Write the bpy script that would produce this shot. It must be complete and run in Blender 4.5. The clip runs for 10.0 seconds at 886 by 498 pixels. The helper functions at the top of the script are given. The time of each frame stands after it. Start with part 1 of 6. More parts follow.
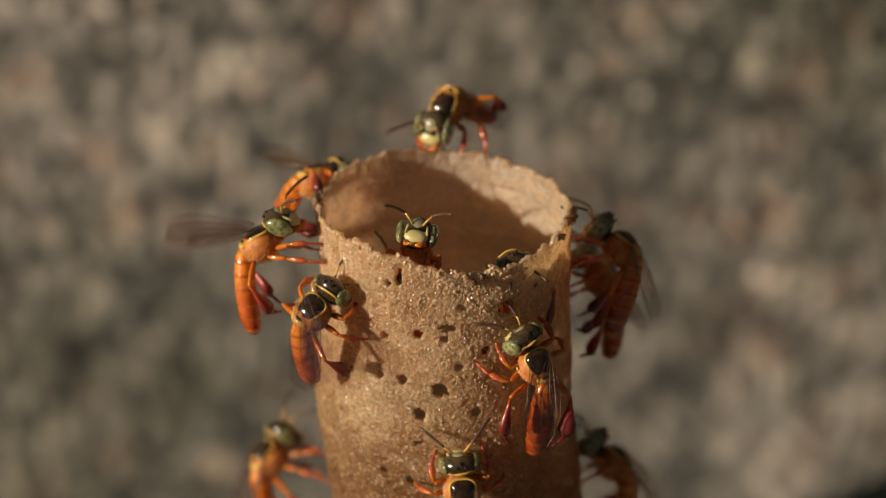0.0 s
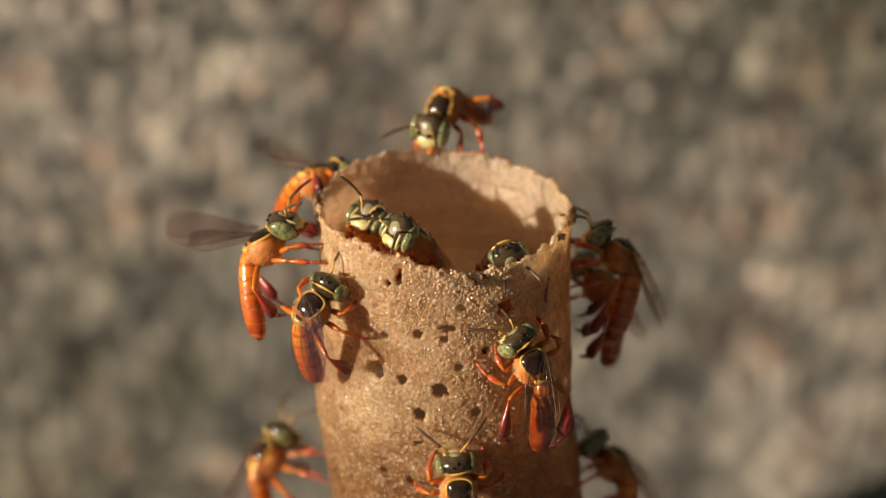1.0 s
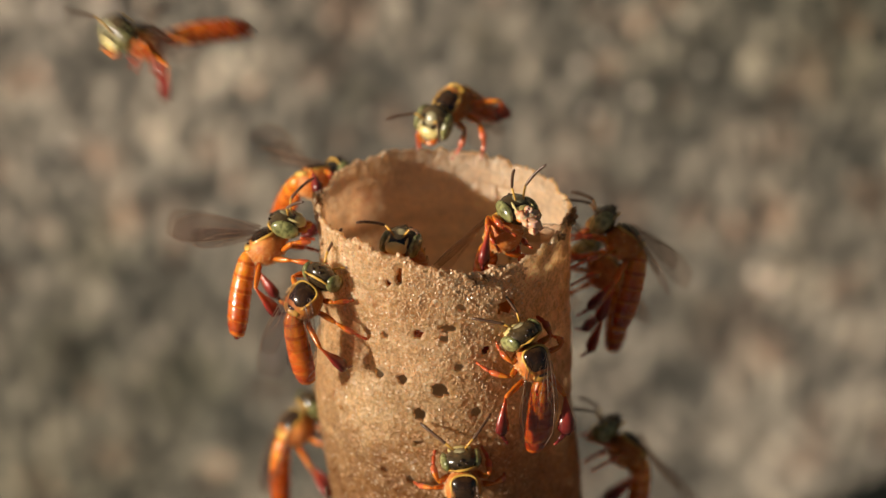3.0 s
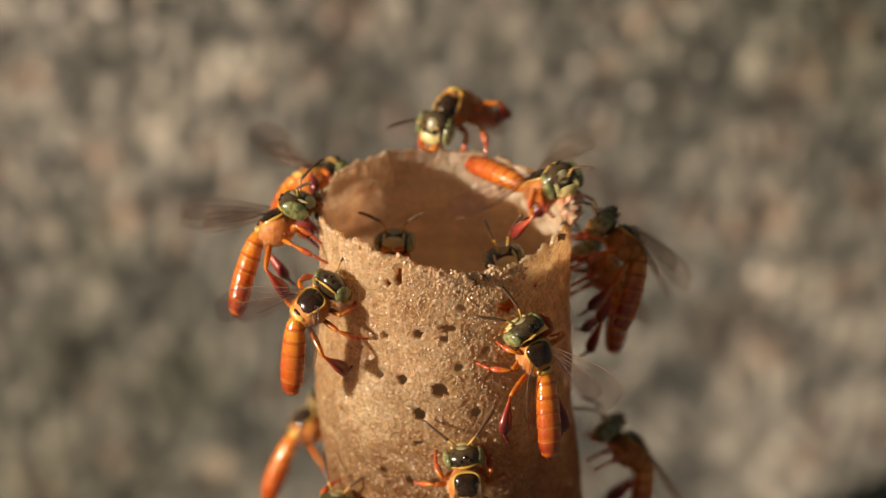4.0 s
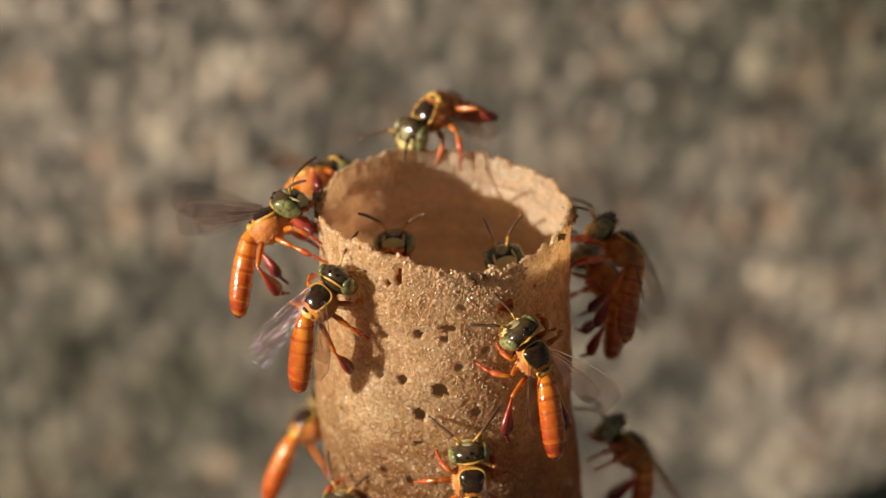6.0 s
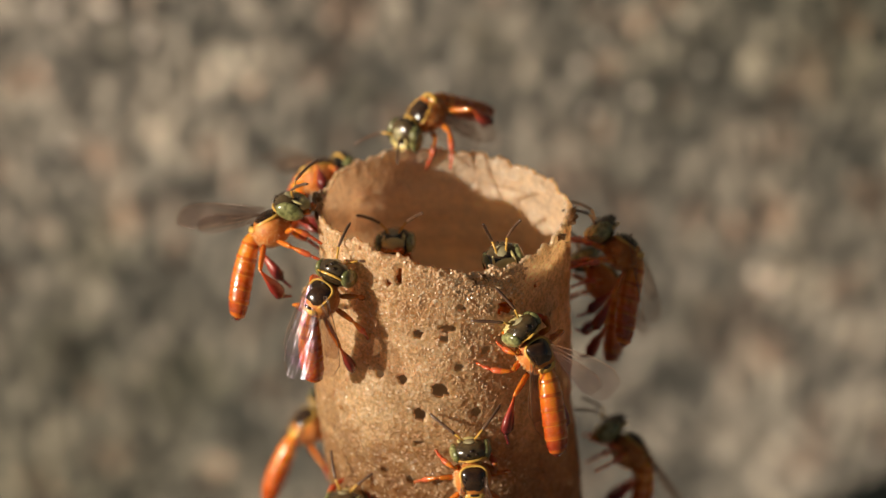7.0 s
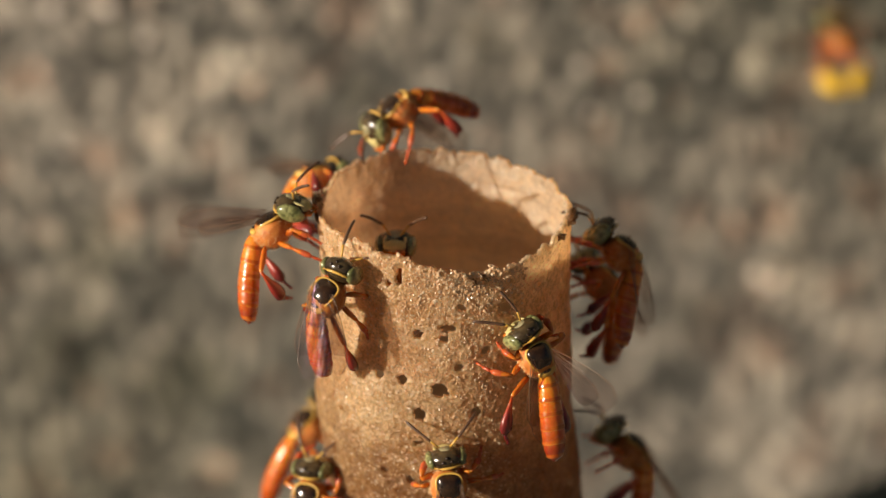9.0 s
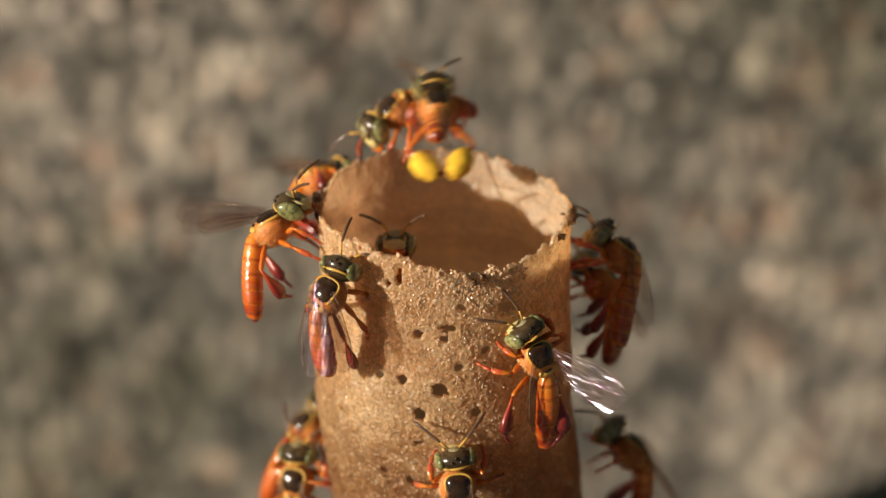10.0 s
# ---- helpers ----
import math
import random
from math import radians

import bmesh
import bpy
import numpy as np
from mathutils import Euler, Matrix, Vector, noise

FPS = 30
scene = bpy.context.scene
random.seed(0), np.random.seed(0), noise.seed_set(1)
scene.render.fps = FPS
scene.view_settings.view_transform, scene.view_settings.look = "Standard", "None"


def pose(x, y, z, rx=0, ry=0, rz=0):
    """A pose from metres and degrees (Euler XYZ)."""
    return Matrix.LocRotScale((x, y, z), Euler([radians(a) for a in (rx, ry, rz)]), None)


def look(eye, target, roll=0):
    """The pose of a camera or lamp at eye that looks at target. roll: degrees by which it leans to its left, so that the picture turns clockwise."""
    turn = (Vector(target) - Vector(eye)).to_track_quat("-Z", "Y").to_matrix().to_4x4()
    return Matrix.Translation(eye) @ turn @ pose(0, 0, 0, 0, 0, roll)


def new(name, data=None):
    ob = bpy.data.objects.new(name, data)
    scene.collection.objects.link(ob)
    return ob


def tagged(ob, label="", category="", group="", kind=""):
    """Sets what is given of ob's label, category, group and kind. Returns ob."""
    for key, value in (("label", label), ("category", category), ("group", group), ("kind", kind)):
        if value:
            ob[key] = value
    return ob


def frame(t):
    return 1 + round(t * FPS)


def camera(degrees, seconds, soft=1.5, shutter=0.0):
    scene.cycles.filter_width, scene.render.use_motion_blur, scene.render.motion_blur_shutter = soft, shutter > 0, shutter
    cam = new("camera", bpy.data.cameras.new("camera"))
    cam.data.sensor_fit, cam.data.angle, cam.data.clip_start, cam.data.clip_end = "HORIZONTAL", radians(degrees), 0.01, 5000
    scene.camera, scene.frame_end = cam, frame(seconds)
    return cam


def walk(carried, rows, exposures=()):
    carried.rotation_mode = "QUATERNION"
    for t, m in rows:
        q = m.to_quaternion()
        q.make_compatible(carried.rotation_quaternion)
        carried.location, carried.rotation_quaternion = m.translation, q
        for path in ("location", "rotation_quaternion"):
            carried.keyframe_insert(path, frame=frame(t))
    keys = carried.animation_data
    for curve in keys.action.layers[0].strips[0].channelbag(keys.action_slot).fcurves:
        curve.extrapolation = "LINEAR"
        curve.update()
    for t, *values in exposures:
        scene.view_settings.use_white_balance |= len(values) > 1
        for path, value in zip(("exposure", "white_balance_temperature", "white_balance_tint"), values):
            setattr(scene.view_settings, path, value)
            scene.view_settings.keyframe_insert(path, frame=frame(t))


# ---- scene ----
MM = 0.001

# ---- camera: stands still, macro lens focused on the front of the tube ----
VIEW_DOWN = radians(29)
AIM = Vector((-0.000074, 0.0, 0.05656))
EYE = AIM + 0.1381 * Vector((0, -math.cos(VIEW_DOWN), math.sin(VIEW_DOWN)))
cam = camera(12.0, 10.0, soft=1.45, shutter=0.5)
cam.data.dof.use_dof = True
cam.data.dof.focus_distance = 0.1350
cam.data.dof.aperture_fstop = 46
walk(cam, [(0.0, look(EYE, AIM)), (10.0, look(EYE, AIM))],
     exposures=[(0.0, -0.47), (0.25, -0.24), (0.6, -0.05), (1.0, 0.0), (10.0, 0.0)])

# ---- light: low sun from the side and a little in front, clear sky ----
SUN_TURN, SUN_UP = radians(244), radians(15.5)
world = bpy.data.worlds.new("sky")
scene.world = world
world.use_nodes = True
sky = world.node_tree.nodes.new("ShaderNodeTexSky")
sky.sky_type, sky.sun_disc = "NISHITA", False
sky.sun_elevation, sky.sun_rotation = SUN_UP, SUN_TURN
back = world.node_tree.nodes["Background"]
back.inputs["Strength"].default_value = 0.0245
world.node_tree.links.new(sky.outputs["Color"], back.inputs["Color"])
toward_sun = Vector((math.sin(SUN_TURN) * math.cos(SUN_UP), math.cos(SUN_TURN) * math.cos(SUN_UP), math.sin(SUN_UP)))
sun = new("sun", bpy.data.lights.new("sun", "SUN"))
sun.data.energy, sun.data.angle, sun.data.color = 6.2, radians(0.6), (1.0, 0.88, 0.72)
sun.matrix_world = look(toward_sun, (0, 0, 0))


# ---- materials ----
class Mat:
    """A node material with short calls for its usual nodes."""

    def __init__(self, name):
        self.m = bpy.data.materials.new(name)
        self.m.use_nodes = True
        self.t = self.m.node_tree
        self.p = self.t.nodes["Principled BSDF"]
        self.out = self.t.nodes["Material Output"]
        self.co = self.t.nodes.new("ShaderNodeTexCoord").outputs["Object"]

    def link(self, a, b):
        self.t.links.new(a, b)

    def set(self, **kw):
        for k, v in kw.items():
            self.p.inputs[k.replace("_", " ")].default_value = v
        return self

    def noise(self, scale, detail=4, rough=0.6, stretch=None):
        n = self.t.nodes.new("ShaderNodeTexNoise")
        n.inputs["Scale"].default_value, n.inputs["Detail"].default_value = scale, detail
        n.inputs["Roughness"].default_value = rough
        src = self.co
        if stretch:
            mp = self.t.nodes.new("ShaderNodeMapping")
            mp.inputs["Scale"].default_value = stretch
            self.link(self.co, mp.inputs["Vector"])
            src = mp.outputs["Vector"]
        self.link(src, n.inputs["Vector"])
        return n.outputs["Fac"]

    def cells(self, scale, feature="F1"):
        n = self.t.nodes.new("ShaderNodeTexVoronoi")
        n.feature = feature
        n.inputs["Scale"].default_value = scale
        self.link(self.co, n.inputs["Vector"])
        return n

    def ramp(self, fac, *stops):
        r = self.t.nodes.new("ShaderNodeValToRGB")
        while len(r.color_ramp.elements) < len(stops):
            r.color_ramp.elements.new(0.5)
        for e, (pos, col) in zip(r.color_ramp.elements, stops):
            e.position, e.color = pos, (*col, 1) if len(col) == 3 else col
        self.link(fac, r.inputs["Fac"])
        return r.outputs["Color"]

    def mix(self, a, b, fac=0.5, how="MIX"):
        n = self.t.nodes.new("ShaderNodeMix")
        n.data_type, n.blend_type = "RGBA", how
        for v, k in ((fac, 0), (a, 6), (b, 7)):
            if isinstance(v, bpy.types.NodeSocket):
                self.link(v, n.inputs[k])
            else:
                n.inputs[k].default_value = v if k == 0 else (*v, 1)
        return n.outputs[2]

    def color(self, socket):
        self.link(socket, self.p.inputs["Base Color"])
        return self

    def bump(self, socket, strength, distance):
        b = self.t.nodes.new("ShaderNodeBump")
        b.inputs["Strength"].default_value, b.inputs["Distance"].default_value = strength, distance
        self.link(socket, b.inputs["Height"])
        if self.p.inputs["Normal"].links:
            self.link(self.p.inputs["Normal"].links[0].from_socket, b.inputs["Normal"])
        self.link(b.outputs["Normal"], self.p.inputs["Normal"])
        return self

    def translucent(self, socket, amount):
        tr = self.t.nodes.new("ShaderNodeBsdfTranslucent")
        self.link(socket, tr.inputs["Color"])
        mx = self.t.nodes.new("ShaderNodeMixShader")
        mx.inputs[0].default_value = amount
        self.link(self.p.outputs[0], mx.inputs[1])
        self.link(tr.outputs[0], mx.inputs[2])
        self.link(mx.outputs[0], self.out.inputs["Surface"])
        return self


def wax_material(name, tone=1.0, relief=1.0, pale=0.0, glow=0.5):
    m = Mat(name)
    broad = m.ramp(m.noise(260, 3), (0.3, (0.72 * tone, 0.415 * tone, 0.195 * tone)), (0.7, (0.90 * tone, 0.63 * tone, 0.35 * tone)))
    fine = m.ramp(m.noise(3000, 4, 0.65), (0.32, (0.74, 0.66, 0.58)), (0.50, (1, 1, 1)), (0.68, (1.26, 1.25, 1.22)))
    speck = m.ramp(m.noise(8500, 3, 0.7), (0.36, (0.72, 0.66, 0.60)), (0.50, (1, 1, 1)), (0.64, (1.30, 1.29, 1.27)))
    blotch = m.ramp(m.noise(900, 3, 0.6), (0.34, (0.80, 0.72, 0.64)), (0.50, (1, 1, 1)), (0.66, (1.16, 1.18, 1.20)))
    chips = m.ramp(m.cells(2200).outputs["Color"], (0.55, (1, 1, 1)), (0.85, (1.25, 1.26, 1.24)))
    split = m.t.nodes.new("ShaderNodeSeparateXYZ")
    m.link(m.co, split.inputs[0])
    # wax tone by height: browner and darker lower down, slightly paler at the rim
    level = m.t.nodes.new("ShaderNodeMapRange")
    level.inputs["From Min"].default_value, level.inputs["From Max"].default_value = 0.0468, 0.0563
    m.link(split.outputs["Z"], level.inputs["Value"])
    level_tone = m.ramp(m.mix(level.outputs[0], m.noise(420, 3), 0.35), (0.33, (0.42, 0.335, 0.265)), (0.66, (1, 1, 1)), (0.80, (1.1, 1.1, 1.1)))
    broad = m.mix(broad, level_tone, 1.0, "MULTIPLY")
    col = m.mix(m.mix(m.mix(m.mix(broad, fine, 0.7, "MULTIPLY"), speck, 0.8, "MULTIPLY"), chips, 0.6, "MULTIPLY"), blotch, 0.8, "MULTIPLY")
    col = m.mix(col, (0.88, 0.78, 0.59), pale)
    m.color(col).set(Specular_IOR_Level=0.6, Subsurface_Weight=0.7, Subsurface_Radius=(1.0, 0.88, 0.76), Subsurface_Scale=0.0012)
    m.link(m.ramp(m.noise(4200, 2), (0.42, (0.20, 0.20, 0.20)), (0.6, (0.62, 0.62, 0.62))), m.p.inputs["Roughness"])
    m.bump(m.noise(380, 2, 0.5), 0.5, 0.0004)
    if pale:
        rings_laid = m.noise(1.0, 3, 0.6, (90, 90, 1500))
        col = m.mix(col, m.ramp(rings_laid, (0.38, (0.84, 0.80, 0.76)), (0.62, (1.12, 1.12, 1.12))), 0.8, "MULTIPLY")
        m.color(col).bump(rings_laid, 0.7, 0.0003)
    m.bump(m.noise(1300, 3, 0.55), 0.3 * relief, 0.00008)
    m.bump(m.cells(5600).outputs["Distance"], 0.8 * relief, 0.00008)
    m.bump(m.noise(9000, 3, 0.6), 0.8 * relief, 0.00004)
    return m.translucent(col, glow).m


def shell(name, dark, light, scale=1400, rough=0.22, sss=0.0, coat=0.4, depth=0.0003):
    m = Mat(name)
    m.color(m.ramp(m.noise(scale, 4), (0.35, dark), (0.68, light)))
    m.set(Roughness=rough, Coat_Weight=coat, Coat_Roughness=0.12)
    if sss:
        m.set(Subsurface_Weight=sss, Subsurface_Radius=(1.0, 0.35, 0.12), Subsurface_Scale=depth)
    m.bump(m.noise(9000, 3), 0.25, 0.00002)
    return m.m


def grain_material():
    """Crumbs of wax and resin that let light through."""
    m = Mat("resin_crystal")
    tint = m.t.nodes.new("ShaderNodeNewGeometry").outputs["Random Per Island"]
    col = m.mix(m.ramp(tint, (0.0, (0.78, 0.46, 0.23)), (0.6, (0.90, 0.63, 0.38)), (1.0, (0.95, 0.79, 0.58))), m.ramp(m.noise(2500, 3), (0.35, (0.8, 0.76, 0.7)), (0.65, (1, 1, 1))), 1.0, "MULTIPLY")
    m.color(col).set(Roughness=0.22, Specular_IOR_Level=0.6)
    return m.translucent(col, 0.3).m


def tibia_material():
    """Rust-red at the knee, darkening to the glossy broad end."""
    m = Mat("hind_tibia")
    split = m.t.nodes.new("ShaderNodeSeparateXYZ")
    m.link(m.co, split.inputs[0])
    far = m.t.nodes.new("ShaderNodeMapRange")
    far.inputs["From Max"].default_value = 0.0013
    m.link(split.outputs["Y"], far.inputs["Value"])
    m.color(m.ramp(m.mix(far.outputs[0], m.noise(1800, 3), 0.35), (0.22, (0.52, 0.10, 0.02)), (0.5, (0.30, 0.036, 0.024)), (0.8, (0.08, 0.008, 0.010))))
    m.set(Roughness=0.26, Coat_Weight=0.25, Coat_Roughness=0.15, Subsurface_Weight=0.4, Subsurface_Radius=(1.0, 0.35, 0.12), Subsurface_Scale=0.0003)
    m.bump(m.noise(7000, 3), 0.3, 0.00003)
    return m.m


WAX, FRESH_WAX = wax_material("wax_cerumen"), wax_material("fresh_wax", 1.06, 0.8, 0.6, 0.55)
GRAIN = grain_material()
ORANGE = shell("amber_cuticle", (0.44, 0.095, 0.008), (0.68, 0.24, 0.024), scale=1500, sss=0.5)
MARGIN = shell("pale_margin", (0.58, 0.18, 0.025), (0.72, 0.32, 0.06), sss=0.5)
BAND = shell("brown_band", (0.37, 0.064, 0.008), (0.58, 0.155, 0.015), sss=0.5)
RUST = shell("rust_cuticle", (0.40, 0.060, 0.022), (0.62, 0.15, 0.05), sss=0.4)
HIND_TIBIA = tibia_material()
DARK_RED = shell("dark_red_cuticle", (0.07, 0.008, 0.010), (0.30, 0.035, 0.032), scale=1800, sss=0.4)
BLACK = shell("black_cuticle", (0.010, 0.005, 0.003), (0.055, 0.026, 0.011), rough=0.18)
HEAD = shell("dark_bronze_head", (0.012, 0.007, 0.004), (0.09, 0.06, 0.027), scale=1700, rough=0.2)
FLANK = shell("downy_flank", (0.46, 0.12, 0.016), (0.66, 0.25, 0.045), scale=3000, rough=0.6, sss=0.3, coat=0.0)
DOWN = shell("tan_down", (0.60, 0.34, 0.13), (0.75, 0.50, 0.25), rough=0.6, coat=0.0)
YELLOW = shell("yellow_marking", (0.60, 0.32, 0.05), (0.78, 0.48, 0.10), rough=0.35)
PALE = shell("pale_face", (0.60, 0.49, 0.18), (0.76, 0.66, 0.33), rough=0.35)
BRONZE = shell("bronze_brow", (0.17, 0.145, 0.07), (0.42, 0.37, 0.21), scale=2600, rough=0.3, coat=0.5)
HORN = shell("dark_antenna", (0.07, 0.035, 0.02), (0.20, 0.105, 0.06), rough=0.4)
VEIN = shell("wing_vein", (0.11, 0.055, 0.028), (0.22, 0.12, 0.06), rough=0.4)
POLLEN = shell("pollen", (0.75, 0.42, 0.02), (0.85, 0.56, 0.04), scale=5000, rough=0.85, coat=0.0)
RESIN = shell("pink_resin", (0.58, 0.24, 0.12), (0.84, 0.54, 0.36), scale=3500, rough=0.4, sss=0.4, coat=0.1)


def eye_material():
    m = Mat("green_eye")
    base = m.ramp(m.noise(900, 2), (0.35, (0.13, 0.135, 0.045)), (0.7, (0.38, 0.37, 0.155)))
    base = m.mix(base, m.ramp(m.noise(6500, 3, 0.7), (0.40, (0.42, 0.40, 0.36)), (0.52, (1, 1, 1)), (0.66, (1.3, 1.3, 1.25))), 0.85, "MULTIPLY")
    # pseudopupils, a view-dependent darkening, painted as fixed spots: the same on both eyes
    even = m.t.nodes.new("ShaderNodeVectorMath")
    even.operation = "ABSOLUTE"
    m.link(m.co, even.inputs[0])
    spots = None
    for x, y, z, size in ((0.53, 0.53, -0.06, 0.026), (0.50, 0.55, -0.22, 0.016), (0.57, 0.42, 0.10, 0.016)):
        gap = m.t.nodes.new("ShaderNodeVectorMath")
        gap.operation = "DISTANCE"
        gap.inputs[1].default_value = (x * MM, y * MM, abs(z) * MM)
        m.link(even.outputs[0], gap.inputs[0])
        edge = m.t.nodes.new("ShaderNodeMapRange")
        edge.inputs["From Min"].default_value, edge.inputs["From Max"].default_value = size * 0.7 * MM, size * 1.4 * MM
        m.link(gap.outputs["Value"], edge.inputs["Value"])
        tone = m.ramp(edge.outputs[0], (0.0, (0.2, 0.2, 0.14)), (1.0, (1, 1, 1)))
        spots = tone if spots is None else m.mix(spots, tone, 1.0, "MULTIPLY")
    m.color(m.mix(base, spots, 0.95, "MULTIPLY")).set(Roughness=0.26, Coat_Weight=0.6, Coat_Roughness=0.08)
    return m.m


def wing_material():
    m = Mat("wing_membrane")
    m.set(Roughness=0.22, Metallic=0.85, Thin_Film_Thickness=430.0, Thin_Film_IOR=1.45)
    # iridescent sheen painted into the base colour: mauve to blue by noise
    m.color(m.ramp(m.noise(900, 2), (0.34, (0.70, 0.34, 0.62)), (0.50, (0.62, 0.56, 0.62)), (0.66, (0.40, 0.46, 0.74))))
    m.bump(m.noise(1300, 2, 0.5, (1.8, 0.5, 1)), 0.5, 0.00014)
    clear = m.t.nodes.new("ShaderNodeBsdfTransparent")
    clear.inputs["Color"].default_value = (0.83, 0.775, 0.74, 1)
    mx = m.t.nodes.new("ShaderNodeMixShader")
    mx.inputs[0].default_value = 0.042
    m.link(clear.outputs[0], mx.inputs[1])
    m.link(m.p.outputs[0], mx.inputs[2])
    m.link(mx.outputs[0], m.out.inputs["Surface"])
    return m.m


# paler, darker and olive patches on the wall: place across and up, radius, tint
PALER, DARKER, OLIVE = (1.75, 1.70, 1.64), (0.55, 0.57, 0.54), (0.56, 0.59, 0.49)
PATCHES = [
    (0.0183, 0.0225, 0.0022, PALER),
    (-0.0180, 0.0341, 0.0014, PALER),
    (0.0072, 0.0357, 0.0015, PALER),
    (0.0061, 0.0375, 0.0015, PALER),
    (-0.0024, 0.0425, 0.0015, PALER),
    (-0.0091, 0.0404, 0.0019, PALER),
    (0.0145, 0.0257, 0.0015, PALER),
    (-0.0129, 0.0376, 0.0014, PALER),
    (0.0155, 0.0334, 0.0018, PALER),
    (-0.0091, 0.0203, 0.0016, PALER),
    (-0.0039, 0.0394, 0.0015, DARKER),
    (-0.0187, 0.0385, 0.0015, DARKER),
    (0.0016, 0.0421, 0.0014, DARKER),
    (0.0093, 0.0407, 0.0019, DARKER),
    (-0.0145, 0.0418, 0.0012, DARKER),
    (0.0114, 0.0281, 0.0015, DARKER),
    (-0.0118, 0.0242, 0.0028, OLIVE),
    (-0.0172, 0.0263, 0.0028, OLIVE),
    (-0.0152, 0.0319, 0.0030, OLIVE),
    (-0.0122, 0.0293, 0.0020, DARKER),
    (0.0156, 0.0302, 0.0020, PALER),
    (0.0123, 0.0322, 0.0014, PALER),
    (0.0172, 0.0404, 0.0022, DARKER),
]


def concrete_material(name, zoned):
    m = Mat(name)
    base = m.ramp(m.noise(45, 3, 0.6, (1, 1, 0.6)), (0.34, (0.121, 0.110, 0.098)), (0.52, (0.168, 0.153, 0.135)), (0.70, (0.248, 0.228, 0.203)))
    grit = m.ramp(m.noise(1250, 3, 0.6, (1.2, 1, 0.65)), (0.38, (0.16, 0.18, 0.175)), (0.50, (0.80, 0.80, 0.80)), (0.62, (2.7, 2.6, 2.45)))
    cloud = m.ramp(m.noise(340, 4, 0.62, (1.25, 1, 0.6)), (0.36, (0.60, 0.63, 0.64)), (0.50, (1, 1, 1)), (0.64, (1.50, 1.46, 1.42)))
    pink = m.ramp(m.cells(520).outputs["Color"], (0.66, (1, 1, 1)), (0.80, (1.3, 1.0, 0.88)))
    specks = m.cells(850)
    lone = m.ramp(specks.outputs["Color"], (0.66, (0, 0, 0)), (0.70, (1, 1, 1)))
    core = m.ramp(specks.outputs["Distance"], (0.20, (1, 1, 1)), (0.34, (0, 0, 0)))
    stone = m.mix(m.mix(m.mix(base, grit, 0.9, "MULTIPLY"), cloud, 0.9, "MULTIPLY"), pink, 0.7, "MULTIPLY")
    stone = m.mix(stone, (0.97, 0.84, 0.74), m.mix(lone, core, 1.0, "MULTIPLY"))
    # broad saddle of tone: paler upper left and lower right, darker other corners
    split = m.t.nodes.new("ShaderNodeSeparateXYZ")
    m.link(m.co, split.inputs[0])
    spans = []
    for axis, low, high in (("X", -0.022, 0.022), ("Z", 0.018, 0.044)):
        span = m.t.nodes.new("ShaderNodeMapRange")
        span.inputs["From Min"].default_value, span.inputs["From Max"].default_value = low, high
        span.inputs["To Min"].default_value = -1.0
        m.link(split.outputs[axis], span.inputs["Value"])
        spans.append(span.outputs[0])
    saddle = m.t.nodes.new("ShaderNodeMath")
    saddle.operation = "MULTIPLY_ADD"
    saddle.inputs[2].default_value = 0.5
    m.link(spans[0], saddle.inputs[0])
    m.link(spans[1], saddle.inputs[1])
    patchy = m.ramp(m.mix(saddle.outputs[0], m.noise(70, 3), 0.5 if zoned else 1.0), (0.20, (1.22, 1.20, 1.16)), (0.50, (1.0, 1.0, 0.97)), (0.85, (0.72, 0.74, 0.64)))
    stone = m.mix(stone, patchy, 1.0, "MULTIPLY")
    if zoned:
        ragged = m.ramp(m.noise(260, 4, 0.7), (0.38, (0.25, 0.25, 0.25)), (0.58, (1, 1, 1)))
        for x, z, size, tone in PATCHES:
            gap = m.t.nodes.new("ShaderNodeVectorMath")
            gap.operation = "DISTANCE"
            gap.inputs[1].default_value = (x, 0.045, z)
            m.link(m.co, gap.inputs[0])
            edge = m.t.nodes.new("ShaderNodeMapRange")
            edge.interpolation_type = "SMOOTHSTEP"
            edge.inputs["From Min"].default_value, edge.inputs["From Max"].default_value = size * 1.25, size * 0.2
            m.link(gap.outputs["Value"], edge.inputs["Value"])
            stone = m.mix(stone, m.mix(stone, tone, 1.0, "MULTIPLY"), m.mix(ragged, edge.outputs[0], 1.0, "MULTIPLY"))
    m.color(stone).set(Roughness=0.9)
    m.bump(m.noise(900, 5, 0.7), 0.8, 0.0006)
    return m.m


